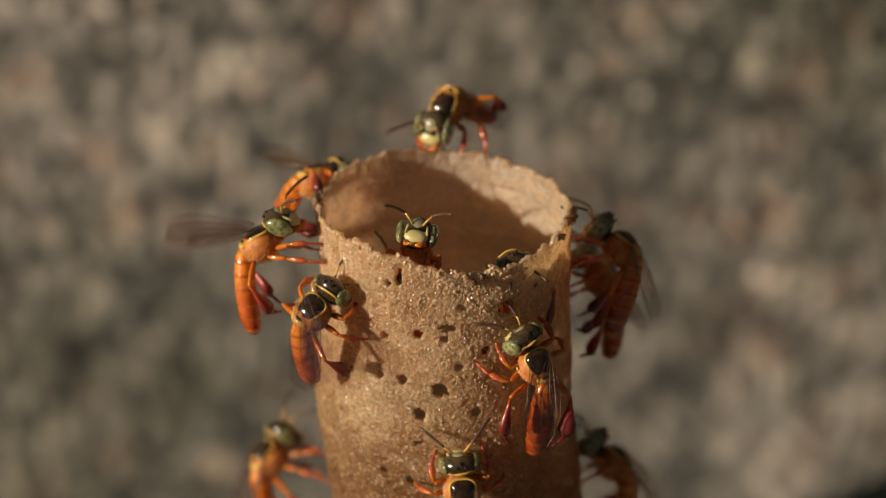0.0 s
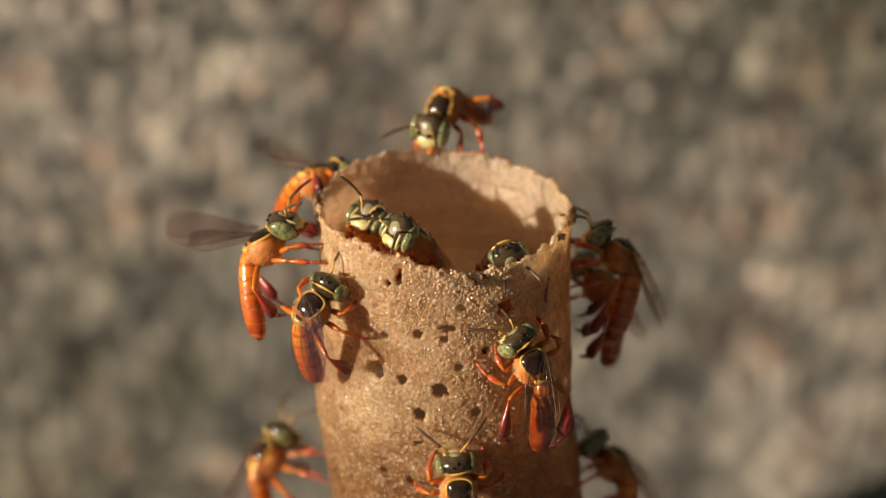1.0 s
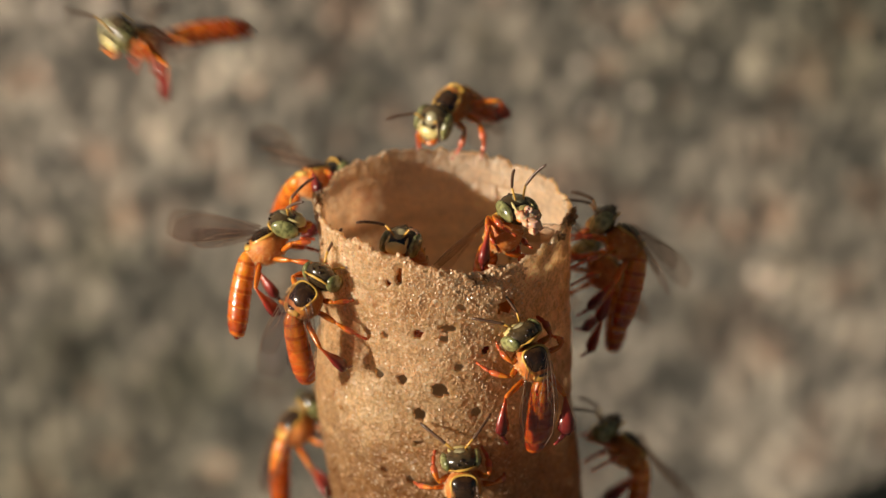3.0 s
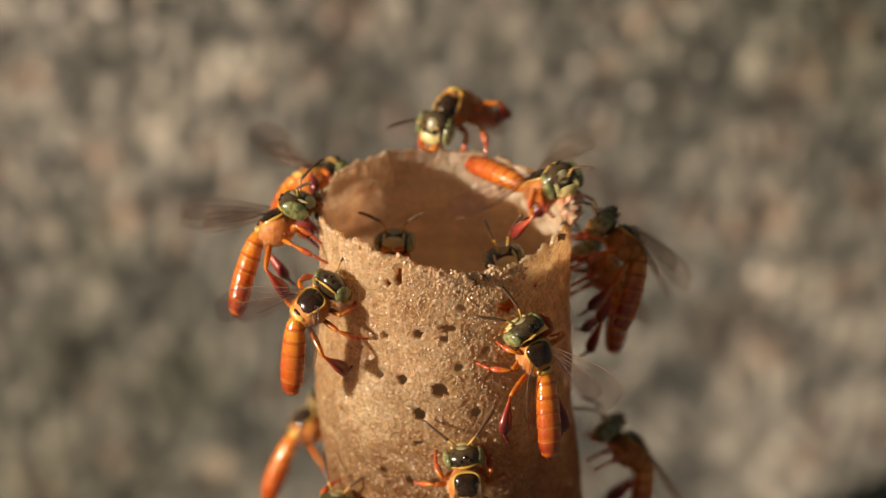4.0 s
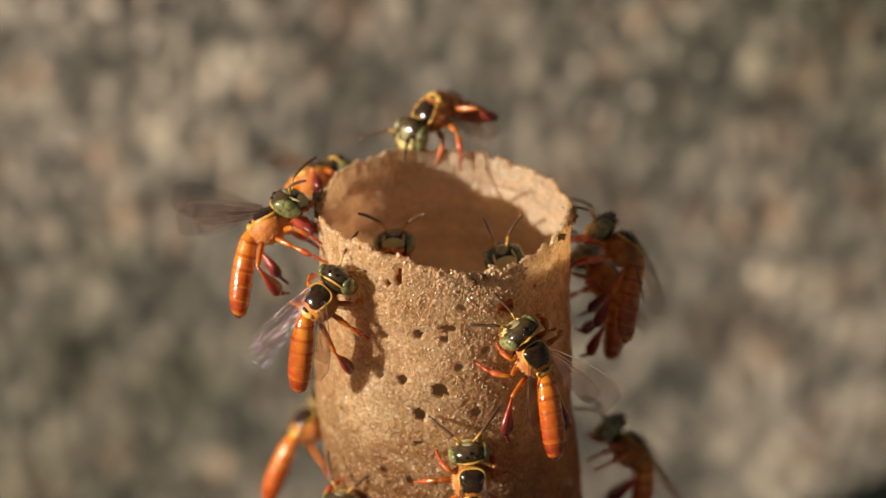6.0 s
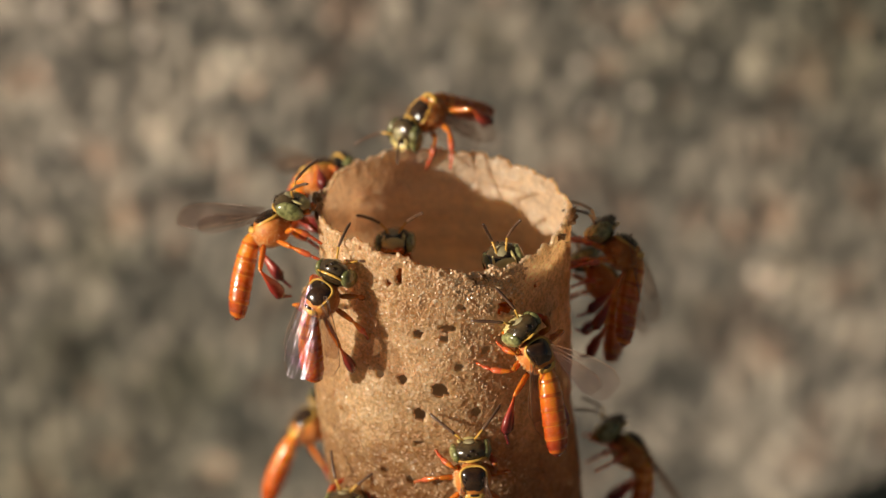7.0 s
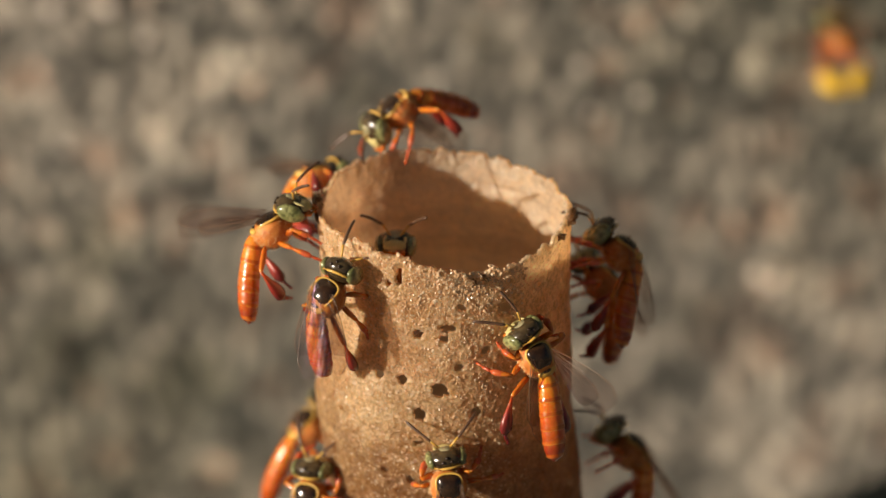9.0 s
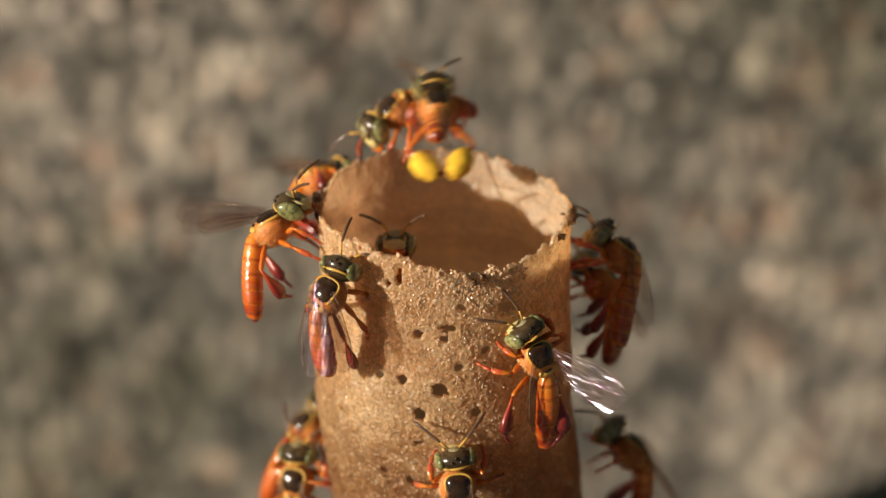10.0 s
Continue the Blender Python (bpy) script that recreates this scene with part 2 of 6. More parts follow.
def belly_material():
    """Amber cuticle, paler at the waist, deep red-brown in blotches and towards the tip."""
    m = Mat("amber_abdomen")
    split = m.t.nodes.new("ShaderNodeSeparateXYZ")
    m.link(m.co, split.inputs[0])
    far = m.t.nodes.new("ShaderNodeMapRange")
    far.inputs["From Min"].default_value, far.inputs["From Max"].default_value = -0.0029, 0.0
    m.link(split.outputs["Y"], far.inputs["Value"])
    fac = m.mix(far.outputs[0], m.noise(900, 4, 0.65), 0.5)
    m.color(m.ramp(fac, (0.24, (0.22, 0.022, 0.005)), (0.44, (0.50, 0.095, 0.008)), (0.70, (0.72, 0.245, 0.020))))
    m.set(Roughness=0.2, Coat_Weight=0.5, Coat_Roughness=0.1, Subsurface_Weight=0.65, Subsurface_Radius=(1.0, 0.32, 0.10), Subsurface_Scale=0.0005)
    m.link(m.ramp(m.noise(2200, 3), (0.38, (0.14, 0.14, 0.14)), (0.64, (0.42, 0.42, 0.42))), m.p.inputs["Roughness"])
    m.bump(m.noise(2600, 3), 0.4, 0.00006)
    m.bump(m.noise(11000, 3), 0.3, 0.00002)
    return m.m


BELLY = belly_material()
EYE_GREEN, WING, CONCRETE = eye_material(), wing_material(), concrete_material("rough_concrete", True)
PAVING = concrete_material("paving_concrete", False)
SOIL = shell("black_moss", (0.003, 0.004, 0.0035), (0.008, 0.011, 0.009), scale=400, rough=1.0, coat=0.0)
SOIL.node_tree.nodes["Principled BSDF"].inputs["Specular IOR Level"].default_value = 0.1


# ---- mesh helpers ----
def mesh_of(name, verts, faces, mats, slots=None):
    """A smooth mesh from vertices in metres."""
    me = bpy.data.meshes.new(name)
    me.from_pydata([tuple(v) for v in verts], [], [tuple(f) for f in faces])
    for m in mats:
        me.materials.append(m)
    me.polygons.foreach_set("use_smooth", [True] * len(me.polygons))
    if slots is not None:
        me.polygons.foreach_set("material_index", list(slots))
    me.update()
    return me


def put(name, me, parent=None, at=None, label=""):
    """Links a mesh as an object, under parent, at a pose in its parent's space."""
    ob = new(name, me)
    if parent is not None:
        ob.parent = parent
    if at is not None:
        ob.matrix_basis = at
    if label:
        tagged(ob, label)
    return ob


def rings(profile, n=20):
    """Skin over closed rings: each (centre, radius across, radius up, first axis, second axis), with capped ends."""
    verts, faces = [], []
    for c, ra, rb, a, b in profile:
        for i in range(n):
            w = 2 * math.pi * i / n
            verts.append(Vector(c) + Vector(a) * (ra * math.cos(w)) + Vector(b) * (rb * math.sin(w)))
    for k in range(len(profile) - 1):
        for i in range(n):
            j = (i + 1) % n
            faces.append((k * n + i, k * n + j, (k + 1) * n + j, (k + 1) * n + i))
    faces.append(tuple(range(n))[::-1])
    faces.append(tuple(range((len(profile) - 1) * n, len(profile) * n)))
    return verts, faces


def limb(points, radii, n=8, flat=1.0):
    """A tapered tube along points (mm)."""
    pts = [Vector(p) for p in points]
    prof = []
    for i, (p, r) in enumerate(zip(pts, radii)):
        d = (pts[min(i + 1, len(pts) - 1)] - pts[max(i - 1, 0)]).normalized()
        side = Vector((1, 0, 0)) if abs(d.x) < 0.8 else Vector((0, 0, 1))
        b = d.cross(side).normalized()
        a = b.cross(d).normalized()
        prof.append((p * MM, r * MM * flat, r * MM, a, b))
    return rings(prof, n)


def ball(centre, radii, nu=20, nv=14, rough=0.0, seed=0.0, tilt=None):
    """An ellipsoid in mm, with an uneven skin where rough is given."""
    turn = Euler([radians(a) for a in tilt]).to_matrix() if tilt else Matrix.Identity(3)
    verts, faces = [], []
    for k in range(nv + 1):
        v = math.pi * k / nv
        for i in range(nu):
            u = 2 * math.pi * i / nu
            d = Vector((math.sin(v) * math.cos(u), math.cos(v), math.sin(v) * math.sin(u)))
            s = 1 + rough * noise.noise(d * 2.3 + Vector((seed, seed, 0)))
            verts.append((turn @ Vector((d.x * radii[0], d.y * radii[1], d.z * radii[2])) * s + Vector(centre)) * MM)
    for k in range(nv):
        for i in range(nu):
            j = (i + 1) % nu
            faces.append((k * nu + i, k * nu + j, (k + 1) * nu + j, (k + 1) * nu + i))
    return verts, faces


def joined(*pieces):
    verts, faces, slots = [], [], []
    for s, (v, f) in pieces:
        o = len(verts)
        verts += v
        faces += [tuple(i + o for i in q) for q in f]
        slots += [s] * len(f)
    return verts, faces, slots


# ---- structure: ground, wall ----
GROUND_Z = 0.0158


def ground():
    xs = [-60, -8, -1, -0.2, -0.05, 0.05, 0.2, 1, 8, 60]
    verts = [(x, y, GROUND_Z) for y in xs for x in xs]
    n = len(xs)
    faces = [(j * n + i, j * n + i + 1, (j + 1) * n + i + 1, (j + 1) * n + i) for j in range(n - 1) for i in range(n - 1)]
    tagged(put("ground", mesh_of("ground", verts, faces, [PAVING])), "rough grey-brown concrete ground", kind="structure")


WALL_Y = 0.045


def wall():
    """A rough cast concrete wall, finely uneven near the nest, thick behind."""
    fine_x, fine_z = np.linspace(-0.036, 0.036, 260), np.linspace(0.012, 0.052, 150)
    xs = [-3, -1, -0.3, -0.1, *fine_x, 0.1, 0.3, 1, 3]
    zs = [-0.3, -0.05, 0.0, *fine_z, 0.08, 0.2, 0.6, 1.4, 2.2]
    verts = []
    for z in zs:
        for x in xs:
            p = Vector((x * 120, z * 90, 0.3))
            h = 0.00016 * noise.fractal(p * 5.0, 0.9, 2.1, 3) + 0.0003 * noise.noise(p * 0.8)
            verts.append((x, WALL_Y - h, z))
    n = len(xs)
    faces = [(j * n + i, j * n + i + 1, (j + 1) * n + i + 1, (j + 1) * n + i) for j in range(len(zs) - 1) for i in range(n - 1)]
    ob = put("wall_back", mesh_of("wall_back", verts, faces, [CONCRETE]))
    thick = ob.modifiers.new("thickness", "SOLIDIFY")
    thick.thickness, thick.offset = 0.15, -1
    tagged(ob, "rough weathered grey-brown concrete wall behind the nest", kind="structure")


def clod():
    v, f = ball((0, 0, 0), (24, 5, 5.5), 60, 24, 0.10, 3.0)
    ob = put("mossy_clod", mesh_of("mossy_clod", v, f, [SOIL]), at=pose(0.0370, 0.0375, 0.0195))
    tagged(ob, "black damp mossy clod at the foot of the wall", "soil clod")


ground()
wall()
clod()

# ---- nest entrance tube ----
RIM_Z = 0.058


def tube_radius(d):
    """Outer radius in mm at depth d mm below the rim."""
    return float(np.interp(d, [0, 1.2, 4, 7, 10.7, 20, 36, 43], [4.16, 4.08, 4.14, 4.27, 4.22, 4.25, 4.6, 5.6]))


def tube_centre(d):
    return float(np.interp(d, [0, 4, 7, 10.7, 16, 30, 43], [0, 0.0, -0.07, 0.38, 0.5, 0.3, 0.0]))


# rim height in mm above its mean, by turn from the front towards +x
RIM_TURN = [-180, -150, -125, -100, -90, -86, -80, -60, -40, -20, -4, 6, 10, 14, 17, 24, 26, 40, 60, 80, 100, 130, 160, 180]
RIM_RISE = [0.05, 0.22, 0.28, 0.10, 0.16, -0.10, 0.08, 0.36, 0.58, 0.38, 0.14, 0.02, -0.20, -0.16, -0.02, 0.02, -0.14, 0.02, 0.10, 0.16, -0.05, -0.05, -0.04, 0.05]


def rim_rise(turn):
    return float(np.interp(turn, RIM_TURN, RIM_RISE))


HOLES = [  # turn in degrees, depth mm, half width, half height
    (-12.0, 2.39, 0.208, 0.232),
    (1.2, 2.09, 0.271, 0.155),
    (-1.9, 4.35, 0.316, 0.258),
    (-19.6, 4.10, 0.192, 0.181),
    (-11.4, 5.29, 0.207, 0.207),
    (18.8, 3.05, 0.191, 0.181),
    (5.8, 3.51, 0.159, 0.155),
    (-20.8, 0.61, 0.121, 0.284),
    (7.6, 1.37, 0.160, 0.129),
    (29.0, 1.56, 0.362, 0.284),
    (-28.6, 2.66, 0.154, 0.129),
    (-31.0, 4.09, 0.185, 0.181),
    (14.3, 5.24, 0.163, 0.155),
    (-51.5, 5.97, 0.254, 0.103),
    (-0.3, 2.48, 0.136, 0.129),
    (-11.0, 6.31, 0.184, 0.103),
    (-26.1, 0.86, 0.126, 0.129),
    (-15.8, 7.84, 0.141, 0.155),
    (-3.9, 7.84, 0.136, 0.129),
    (19.9, 7.53, 0.144, 0.129),
    (47.0, 1.25, 0.199, 0.129),
    (-27.9, 7.64, 0.128, 0.103),
]


def tube_skin(turn, d):
    """The tube's outer face: point in metres at a turn (degrees from the front, towards +x) and depth (mm)."""
    w = radians(turn)
    q = Vector((math.sin(w) * 4, -math.cos(w) * 4, d))
    r = tube_radius(d) + 0.10 * noise.noise(q * 0.45) + 0.045 * noise.noise(q * 1.7) + 0.022 * noise.noise(q * 5.5)
    r += 0.016 * math.sin(d * 7 + 2.5 * noise.noise(q * 0.3))
    crust = max(0.12, 1 - d / 3.2) * (0.35 + 0.65 * math.exp(-((turn - 6) / 34) ** 2))
    r += crust * (0.04 * noise.noise(q * 3.4) + 0.04 * max(0.0, noise.noise(q * 6.5)) + 0.015 * noise.noise(q * 11.0))
    r += max(0.0, 1 - d / 0.9) * (0.13 * noise.noise(q * 1.3 + Vector((7, 0, 0))) + 0.06 * noise.noise(q * 4.0))
    z = RIM_Z / MM - d + (rim_rise(turn) + 0.16 * noise.noise(Vector((w * 5, 3, 1))) + 0.17 * noise.noise(Vector((w * 15, 8, 1))) + 0.09 * noise.noise(Vector((w * 34, 5, 1))) + 0.05 * noise.noise(Vector((w * 80, 2, 1)))) * max(0.0, 1 - d / 2.0)
    return Vector((tube_centre(d) + r * math.sin(w), -r * math.cos(w), z)) * MM


def entrance_tube():
    n = 520
    depths = [*np.arange(0, 11.6, 0.052), *np.arange(11.8, 20, 0.4), *np.arange(20, 42, 2.0), 42.8]
    turns = [-180 + 360 * i / n for i in range(n)]
    verts = [tube_skin(t, d) for d in depths for t in turns]
    faces = []
    for k in range(len(depths) - 1):
        d = 0.5 * (depths[k] + depths[k + 1])
        near = [h for h in HOLES if abs(h[1] - d) < 0.6]
        for i in range(n):
            t = turns[i] + 180 / n
            gone = False
            for ht, hd, hw, hh in near:
                du, dv = radians(t - ht) * 4.2, d - hd
                if abs(du) < 0.6:
                    wob = 0.5 * noise.noise(Vector((du * 4 + ht, dv * 4, hd))) + 0.3 * noise.noise(Vector((du * 11, dv * 11 + ht, hd)))
                    gone |= abs(du / hw) ** 2.4 + abs(dv / hh) ** 2.4 < 0.95 + wob * 1.8
            if not gone:
                j = (i + 1) % n
                faces.append((k * n + i, (k + 1) * n + i, (k + 1) * n + j, k * n + j))
    tube = new("nest_entrance_tube")
    tube.location = (0, 0, 0)
    tagged(tube, "tan wax entrance tube of a stingless bee nest, ragged open rim", "nest tube")
    skin = put("tube_wall", mesh_of("tube_wall", verts, faces, [WAX, FRESH_WAX]), tube)
    thick = skin.modifiers.new("thickness", "SOLIDIFY")
    thick.thickness, thick.offset, thick.material_offset = 0.15 * MM, -1, 1
    # loose crystals of wax and resin, thickest below the rim
    rnd = random.Random(5)
    v0, f0 = ball((0, 0, 0), (1, 1, 1), 6, 4)
    gv, gf = [], []
    for k in range(13000):
        big = k < 240
        d = min(5.0, rnd.expovariate(1.1) - 0.05) if big else min(10.5, rnd.expovariate(0.35)) if k % 3 else rnd.uniform(0, 10.5)
        t = rnd.gauss(16, 26) if big and k % 3 else rnd.uniform(-85, 45) if big else rnd.gauss(-4, 30) if k % 5 else rnd.uniform(-180, 40)
        if t > 38 or any(abs(radians(t - h[0])) * 4.2 < h[2] * 1.4 and abs(d - h[1]) < h[3] * 1.4 for h in HOLES):
            continue
        s = rnd.uniform(0.03, 0.085) * (1 if d < 2 else 0.6) if big else rnd.uniform(0.010, 0.024) + 0.036 * rnd.random() ** 4
        p = tube_skin(t, d) - Vector((math.sin(radians(t)), -math.cos(radians(t)), 0)) * (0.25 * s * MM)
        m = Euler((rnd.random() * 6, rnd.random() * 6, 0)).to_matrix() @ Matrix.Diagonal((s, s * rnd.uniform(0.6, 1.4), s * rnd.uniform(0.5, 1.1)))
        o = len(gv)
        gv += [p + m @ (v * (1 + 0.3 * (rnd.random() - 0.5))) for v in v0]
        gf += [tuple(i + o for i in q) for q in f0]
    grains = put("grain_crust", mesh_of("grain_crust", gv, gf, [GRAIN]), tube, None, "glinting wax and resin grains")
    tagged(grains, kind="stuff")
    for turn, up, size, seed in ((-96, 0.05, 0.26, 1.0), (-88, -0.12, 0.17, 2.0), (-104, 0.02, 0.16, 3.0), (88, 0.0, 0.20, 4.0), (79, -0.05, 0.24, 5.0), (62, 0.0, 0.17, 6.0), (12, -0.1, 0.15, 7.0), (17, -0.05, 0.17, 8.0)):
        v, f = ball((0, 0, 0), (size, size * 0.55, size * 1.15), 18, 14, 0.9, seed * 3.7)
        p = tube_skin(turn, 0.12 - up)
        put("rim_flake", mesh_of("rim_flake", v, f, [WAX]), tube, pose(p.x, p.y, p.z, 10 * seed, 6 * seed, turn))
    grains.data.polygons.foreach_set("use_smooth", [False] * len(gf))


entrance_tube()


# ---- stingless bee: built in mm, +y forward, +z its back, origin in the thorax ----
def wing_meshes(length, width, side):
    """Membrane and veins of one wing that points along +y, its front edge towards side."""
    verts, faces, nu, nv = [], [], 22, 9
    def at(s, q):
        front = 0.10 * math.sin(math.pi * s) * side * length * 0.3
        chord = width * float(np.interp(s, [0, 0.1, 0.3, 0.6, 0.8, 0.9, 0.96, 1], [0.12, 0.28, 0.60, 0.94, 1.0, 0.88, 0.62, 0.18]))
        x = front - side * (chord * q + 0.28 * width * max(0.0, s - 0.72) ** 2 / 0.0784)
        z = 0.008 * math.sin(q * 15 + s * 3) * math.sin(math.pi * s) + 0.10 * s * s
        return Vector((x, s * length, z)) * MM
    for k in range(nu + 1):
        for i in range(nv + 1):
            verts.append(at(k / nu, i / nv))
    for k in range(nu):
        for i in range(nv):
            a = k * (nv + 1) + i
            faces.append((a, a + 1, a + nv + 2, a + nv + 1))
    veins = []
    for path, r in (([(0, 0), (0.3, 0.0), (0.6, 0.0), (0.85, 0.0), (0.97, 0.1)], 0.026),
                    ([(0, 0.1), (0.25, 0.25), (0.45, 0.22), (0.62, 0.05)], 0.02),
                    ([(0, 0.3), (0.3, 0.45), (0.55, 0.5), (0.8, 0.42)], 0.013),
                    ([(0, 0.6), (0.3, 0.8), (0.5, 0.86)], 0.013),
                    ([(0.42, 0.22), (0.46, 0.5), (0.44, 0.82)], 0.010),
                    ([(0.6, 0.06), (0.64, 0.3), (0.62, 0.5)], 0.009)):
        pts = [at(s, q) / MM for s, q in path]
        veins.append((0, limb(pts, [r * 0.42] * len(pts), 5)))
    v, f, s = joined(*veins)
    return mesh_of("wing", verts, faces, [WING]), mesh_of("vein_web", v, f, [VEIN])


def abdomen_mesh():
    prof, slots, seg = [], [], [0.0, 0.42, 0.86, 1.30, 1.74, 2.18, 2.62]
    width = lambda y: float(np.interp(y, [0, 0.10, 0.3, 0.8, 1.5, 2.0, 2.35, 2.55, 2.68, 2.74], [0.15, 0.23, 0.31, 0.37, 0.395, 0.385, 0.345, 0.28, 0.17, 0.06]))
    ys = []
    for a, b in zip(seg, seg[1:]):
        ys += [(a + (b - a) * q, q) for q in (0.03, 0.15, 0.4, 0.7, 0.86, 0.93, 1.0)]
    ys.append((2.74, 0.5))
    for y, q in ys:
        r = width(y) * (1.0 + (0.05 if 0.8 < q < 0.97 else 0.0) - (0.035 if q in (0.03, 1.0) else 0))
        prof.append(((0, -y * 1.07 * MM, (-0.045 * y * y) * MM), r * MM, r * 0.92 * MM, (1, 0, 0), (0, 0.0, 1)))
    v, f = rings(prof, 24)
    for k in range(len(prof) - 1):
        slots += [1 if ys[k][1] == 0.93 else 2 if ys[k][1] in (0.7, 0.86) else 0] * 24
    return mesh_of("abdomen", v, f, [BELLY, MARGIN, BAND], slots + [0, 0])


def squared(p, c):
    """Pulls the corners of a round outline out to a shield, broad in front."""
    x, y = p.x - c.x, p.y - c.y
    r = math.hypot(x, y)
    if r < 1e-9:
        return p
    g = (abs(x / r) ** 3 + abs(y / r) ** 3) ** (-1 / 3)
    return Vector((c.x + x * g * (0.97 + 0.16 * y / (0.5 * MM)), c.y + y * g * 0.98, p.z))


def patch_mesh(name, mat, centre, radii, top, rough=0.0, square=False):
    """The cap of an ellipsoid above a height."""
    v, f = ball(centre, radii, 26, 18, rough)
    if square:
        v = [squared(p, Vector(centre) * MM) for p in v]
    keep = [q for q in f if sum(v[i].z for i in q) / 4 > top * MM]
    return mesh_of(name, v, keep, [mat])


def band_mesh():
    pts, n = [], 40
    for i in range(n):
        w = 2 * math.pi * i / n
        pts.append(Vector((0.462 * math.cos(w), 0.487 * math.sin(w) + 0.06, 0.175 + 0.03 * math.cos(2 * w))))
    verts, faces, m = [], [], 8
    for i, p in enumerate(pts):
        p = squared(p * MM, Vector((0, 0.06, 0)) * MM) / MM
        out = Vector((p.x, p.y - 0.06, 0)).normalized()
        for k in range(m):
            a = 2 * math.pi * k / m
            verts.append((p + out * (0.050 * math.cos(a)) + Vector((0, 0, 0.055 * math.sin(a)))) * MM)
    for i in range(n):
        for k in range(m):
            j, l = (i + 1) % n, (k + 1) % m
            faces.append((i * m + k, j * m + k, j * m + l, i * m + l))
    return mesh_of("yellow_band", verts, faces, [YELLOW])


def fuzz_mesh(name, mat, centre, radii, count, length, seed, low=-1.0, high=0.45):
    """Short fine hairs standing on an ellipsoid."""
    rnd, verts, faces = random.Random(seed), [], []
    while len(faces) < count * 3:
        d = Vector((rnd.gauss(0, 1), rnd.gauss(0, 1), rnd.gauss(0, 1))).normalized()
        if d.z < low or d.z > high:
            continue
        p = Vector(centre) + Vector((d.x * radii[0], d.y * radii[1], d.z * radii[2]))
        g = (d + Vector((rnd.uniform(-0.4, 0.4), rnd.uniform(-0.6, 0.2), rnd.uniform(-0.4, 0.4)))).normalized()
        a = g.orthogonal().normalized() * 0.009
        b = g.cross(a)
        o = len(verts)
        verts += [p * MM + a * MM, p * MM + b * MM, p * MM - (a + b) * MM, (p + g * length * rnd.uniform(0.5, 1)) * MM]
        faces += [(o, o + 1, o + 3), (o + 1, o + 2, o + 3), (o + 2, o, o + 3)]
    return mesh_of(name, verts, faces, [mat])


def antenna_mesh():
    """A scape along +y, then an elbow and a jointed whip that dips forward."""
    elbow = Vector((0, 0.46, 0))
    whip, rad = [elbow], [0.034]
    d = Vector((0, 0.80, -0.60))
    for k in range(1, 11):
        d = (d + Vector((0, 0.01, -0.012 * k))).normalized()
        whip.append(whip[-1] + d * 0.098)
        rad.append(0.046 if k < 10 else 0.03)
    v, f, s = joined((0, limb([(0, 0, 0), (0, 0.2, 0.02), elbow], [0.03, 0.033, 0.036], 8)), (1, limb(whip, rad, 8)))
    return mesh_of("antenna", v, f, [YELLOW, HORN], s)


LEGS = {"front": ((0.34, 0.40, -0.50), 0.62, 0.60, 0.55), "middle": ((0.42, 0.02, -0.56), 0.72, 0.72, 0.62), "hind": ((0.38, -0.44, -0.48), 1.08, 1.28, 0.52)}


def leg_meshes():
    made = {}
    for kind, (_, a, b, c) in LEGS.items():
        v, f = limb([(0, 0, 0), (0, a * 0.15, 0), (0, a * 0.5, 0), (0, a * 0.85, 0), (0, a, 0)], [0.065, 0.10, 0.115, 0.09, 0.065], 10, 0.85)
        femur = mesh_of("leg", v, f, [ORANGE])
        if kind == "hind":
            pts, rad, mat = [0, 0.15, 0.34, 0.62, 0.86, 1.0], [0.05, 0.075, 0.14, 0.26, 0.29, 0.12], [HIND_TIBIA, HIND_TIBIA]
        else:
            pts, rad, mat = [0, 0.2, 0.5, 0.8, 1.0], [0.05, 0.075, 0.115, 0.125, 0.06], [ORANGE, RUST]
        v, f = limb([(0, b * q, 0.03 * math.sin(math.pi * q)) for q in pts], rad, 12, 0.62 if kind == "hind" else 0.8)
        slots = [0 if k < len(pts) - 3 else 1 for k in range(len(pts) - 1) for _ in range(12)] + [0, 1]
        tibia = mesh_of("tibia", v, f, mat, slots)
        base = limb([(0, 0, 0), (0, c * 0.12, 0), (0, c * 0.5, 0), (0, c * 0.58, 0)], [0.04, 0.075, 0.07, 0.045], 8, 0.7)
        toe = limb([(0, c * 0.56, 0), (0, c * 0.75, -0.01), (0, c * 0.92, -0.01), (0, c, -0.05)], [0.04, 0.045, 0.05, 0.02], 6)
        v, f, s = joined((0, base), (0, toe))
        tarsus = mesh_of("tarsus", v, f, [DARK_RED if kind == "hind" else RUST], s)
        made[kind] = (femur, tibia, tarsus)
    return made


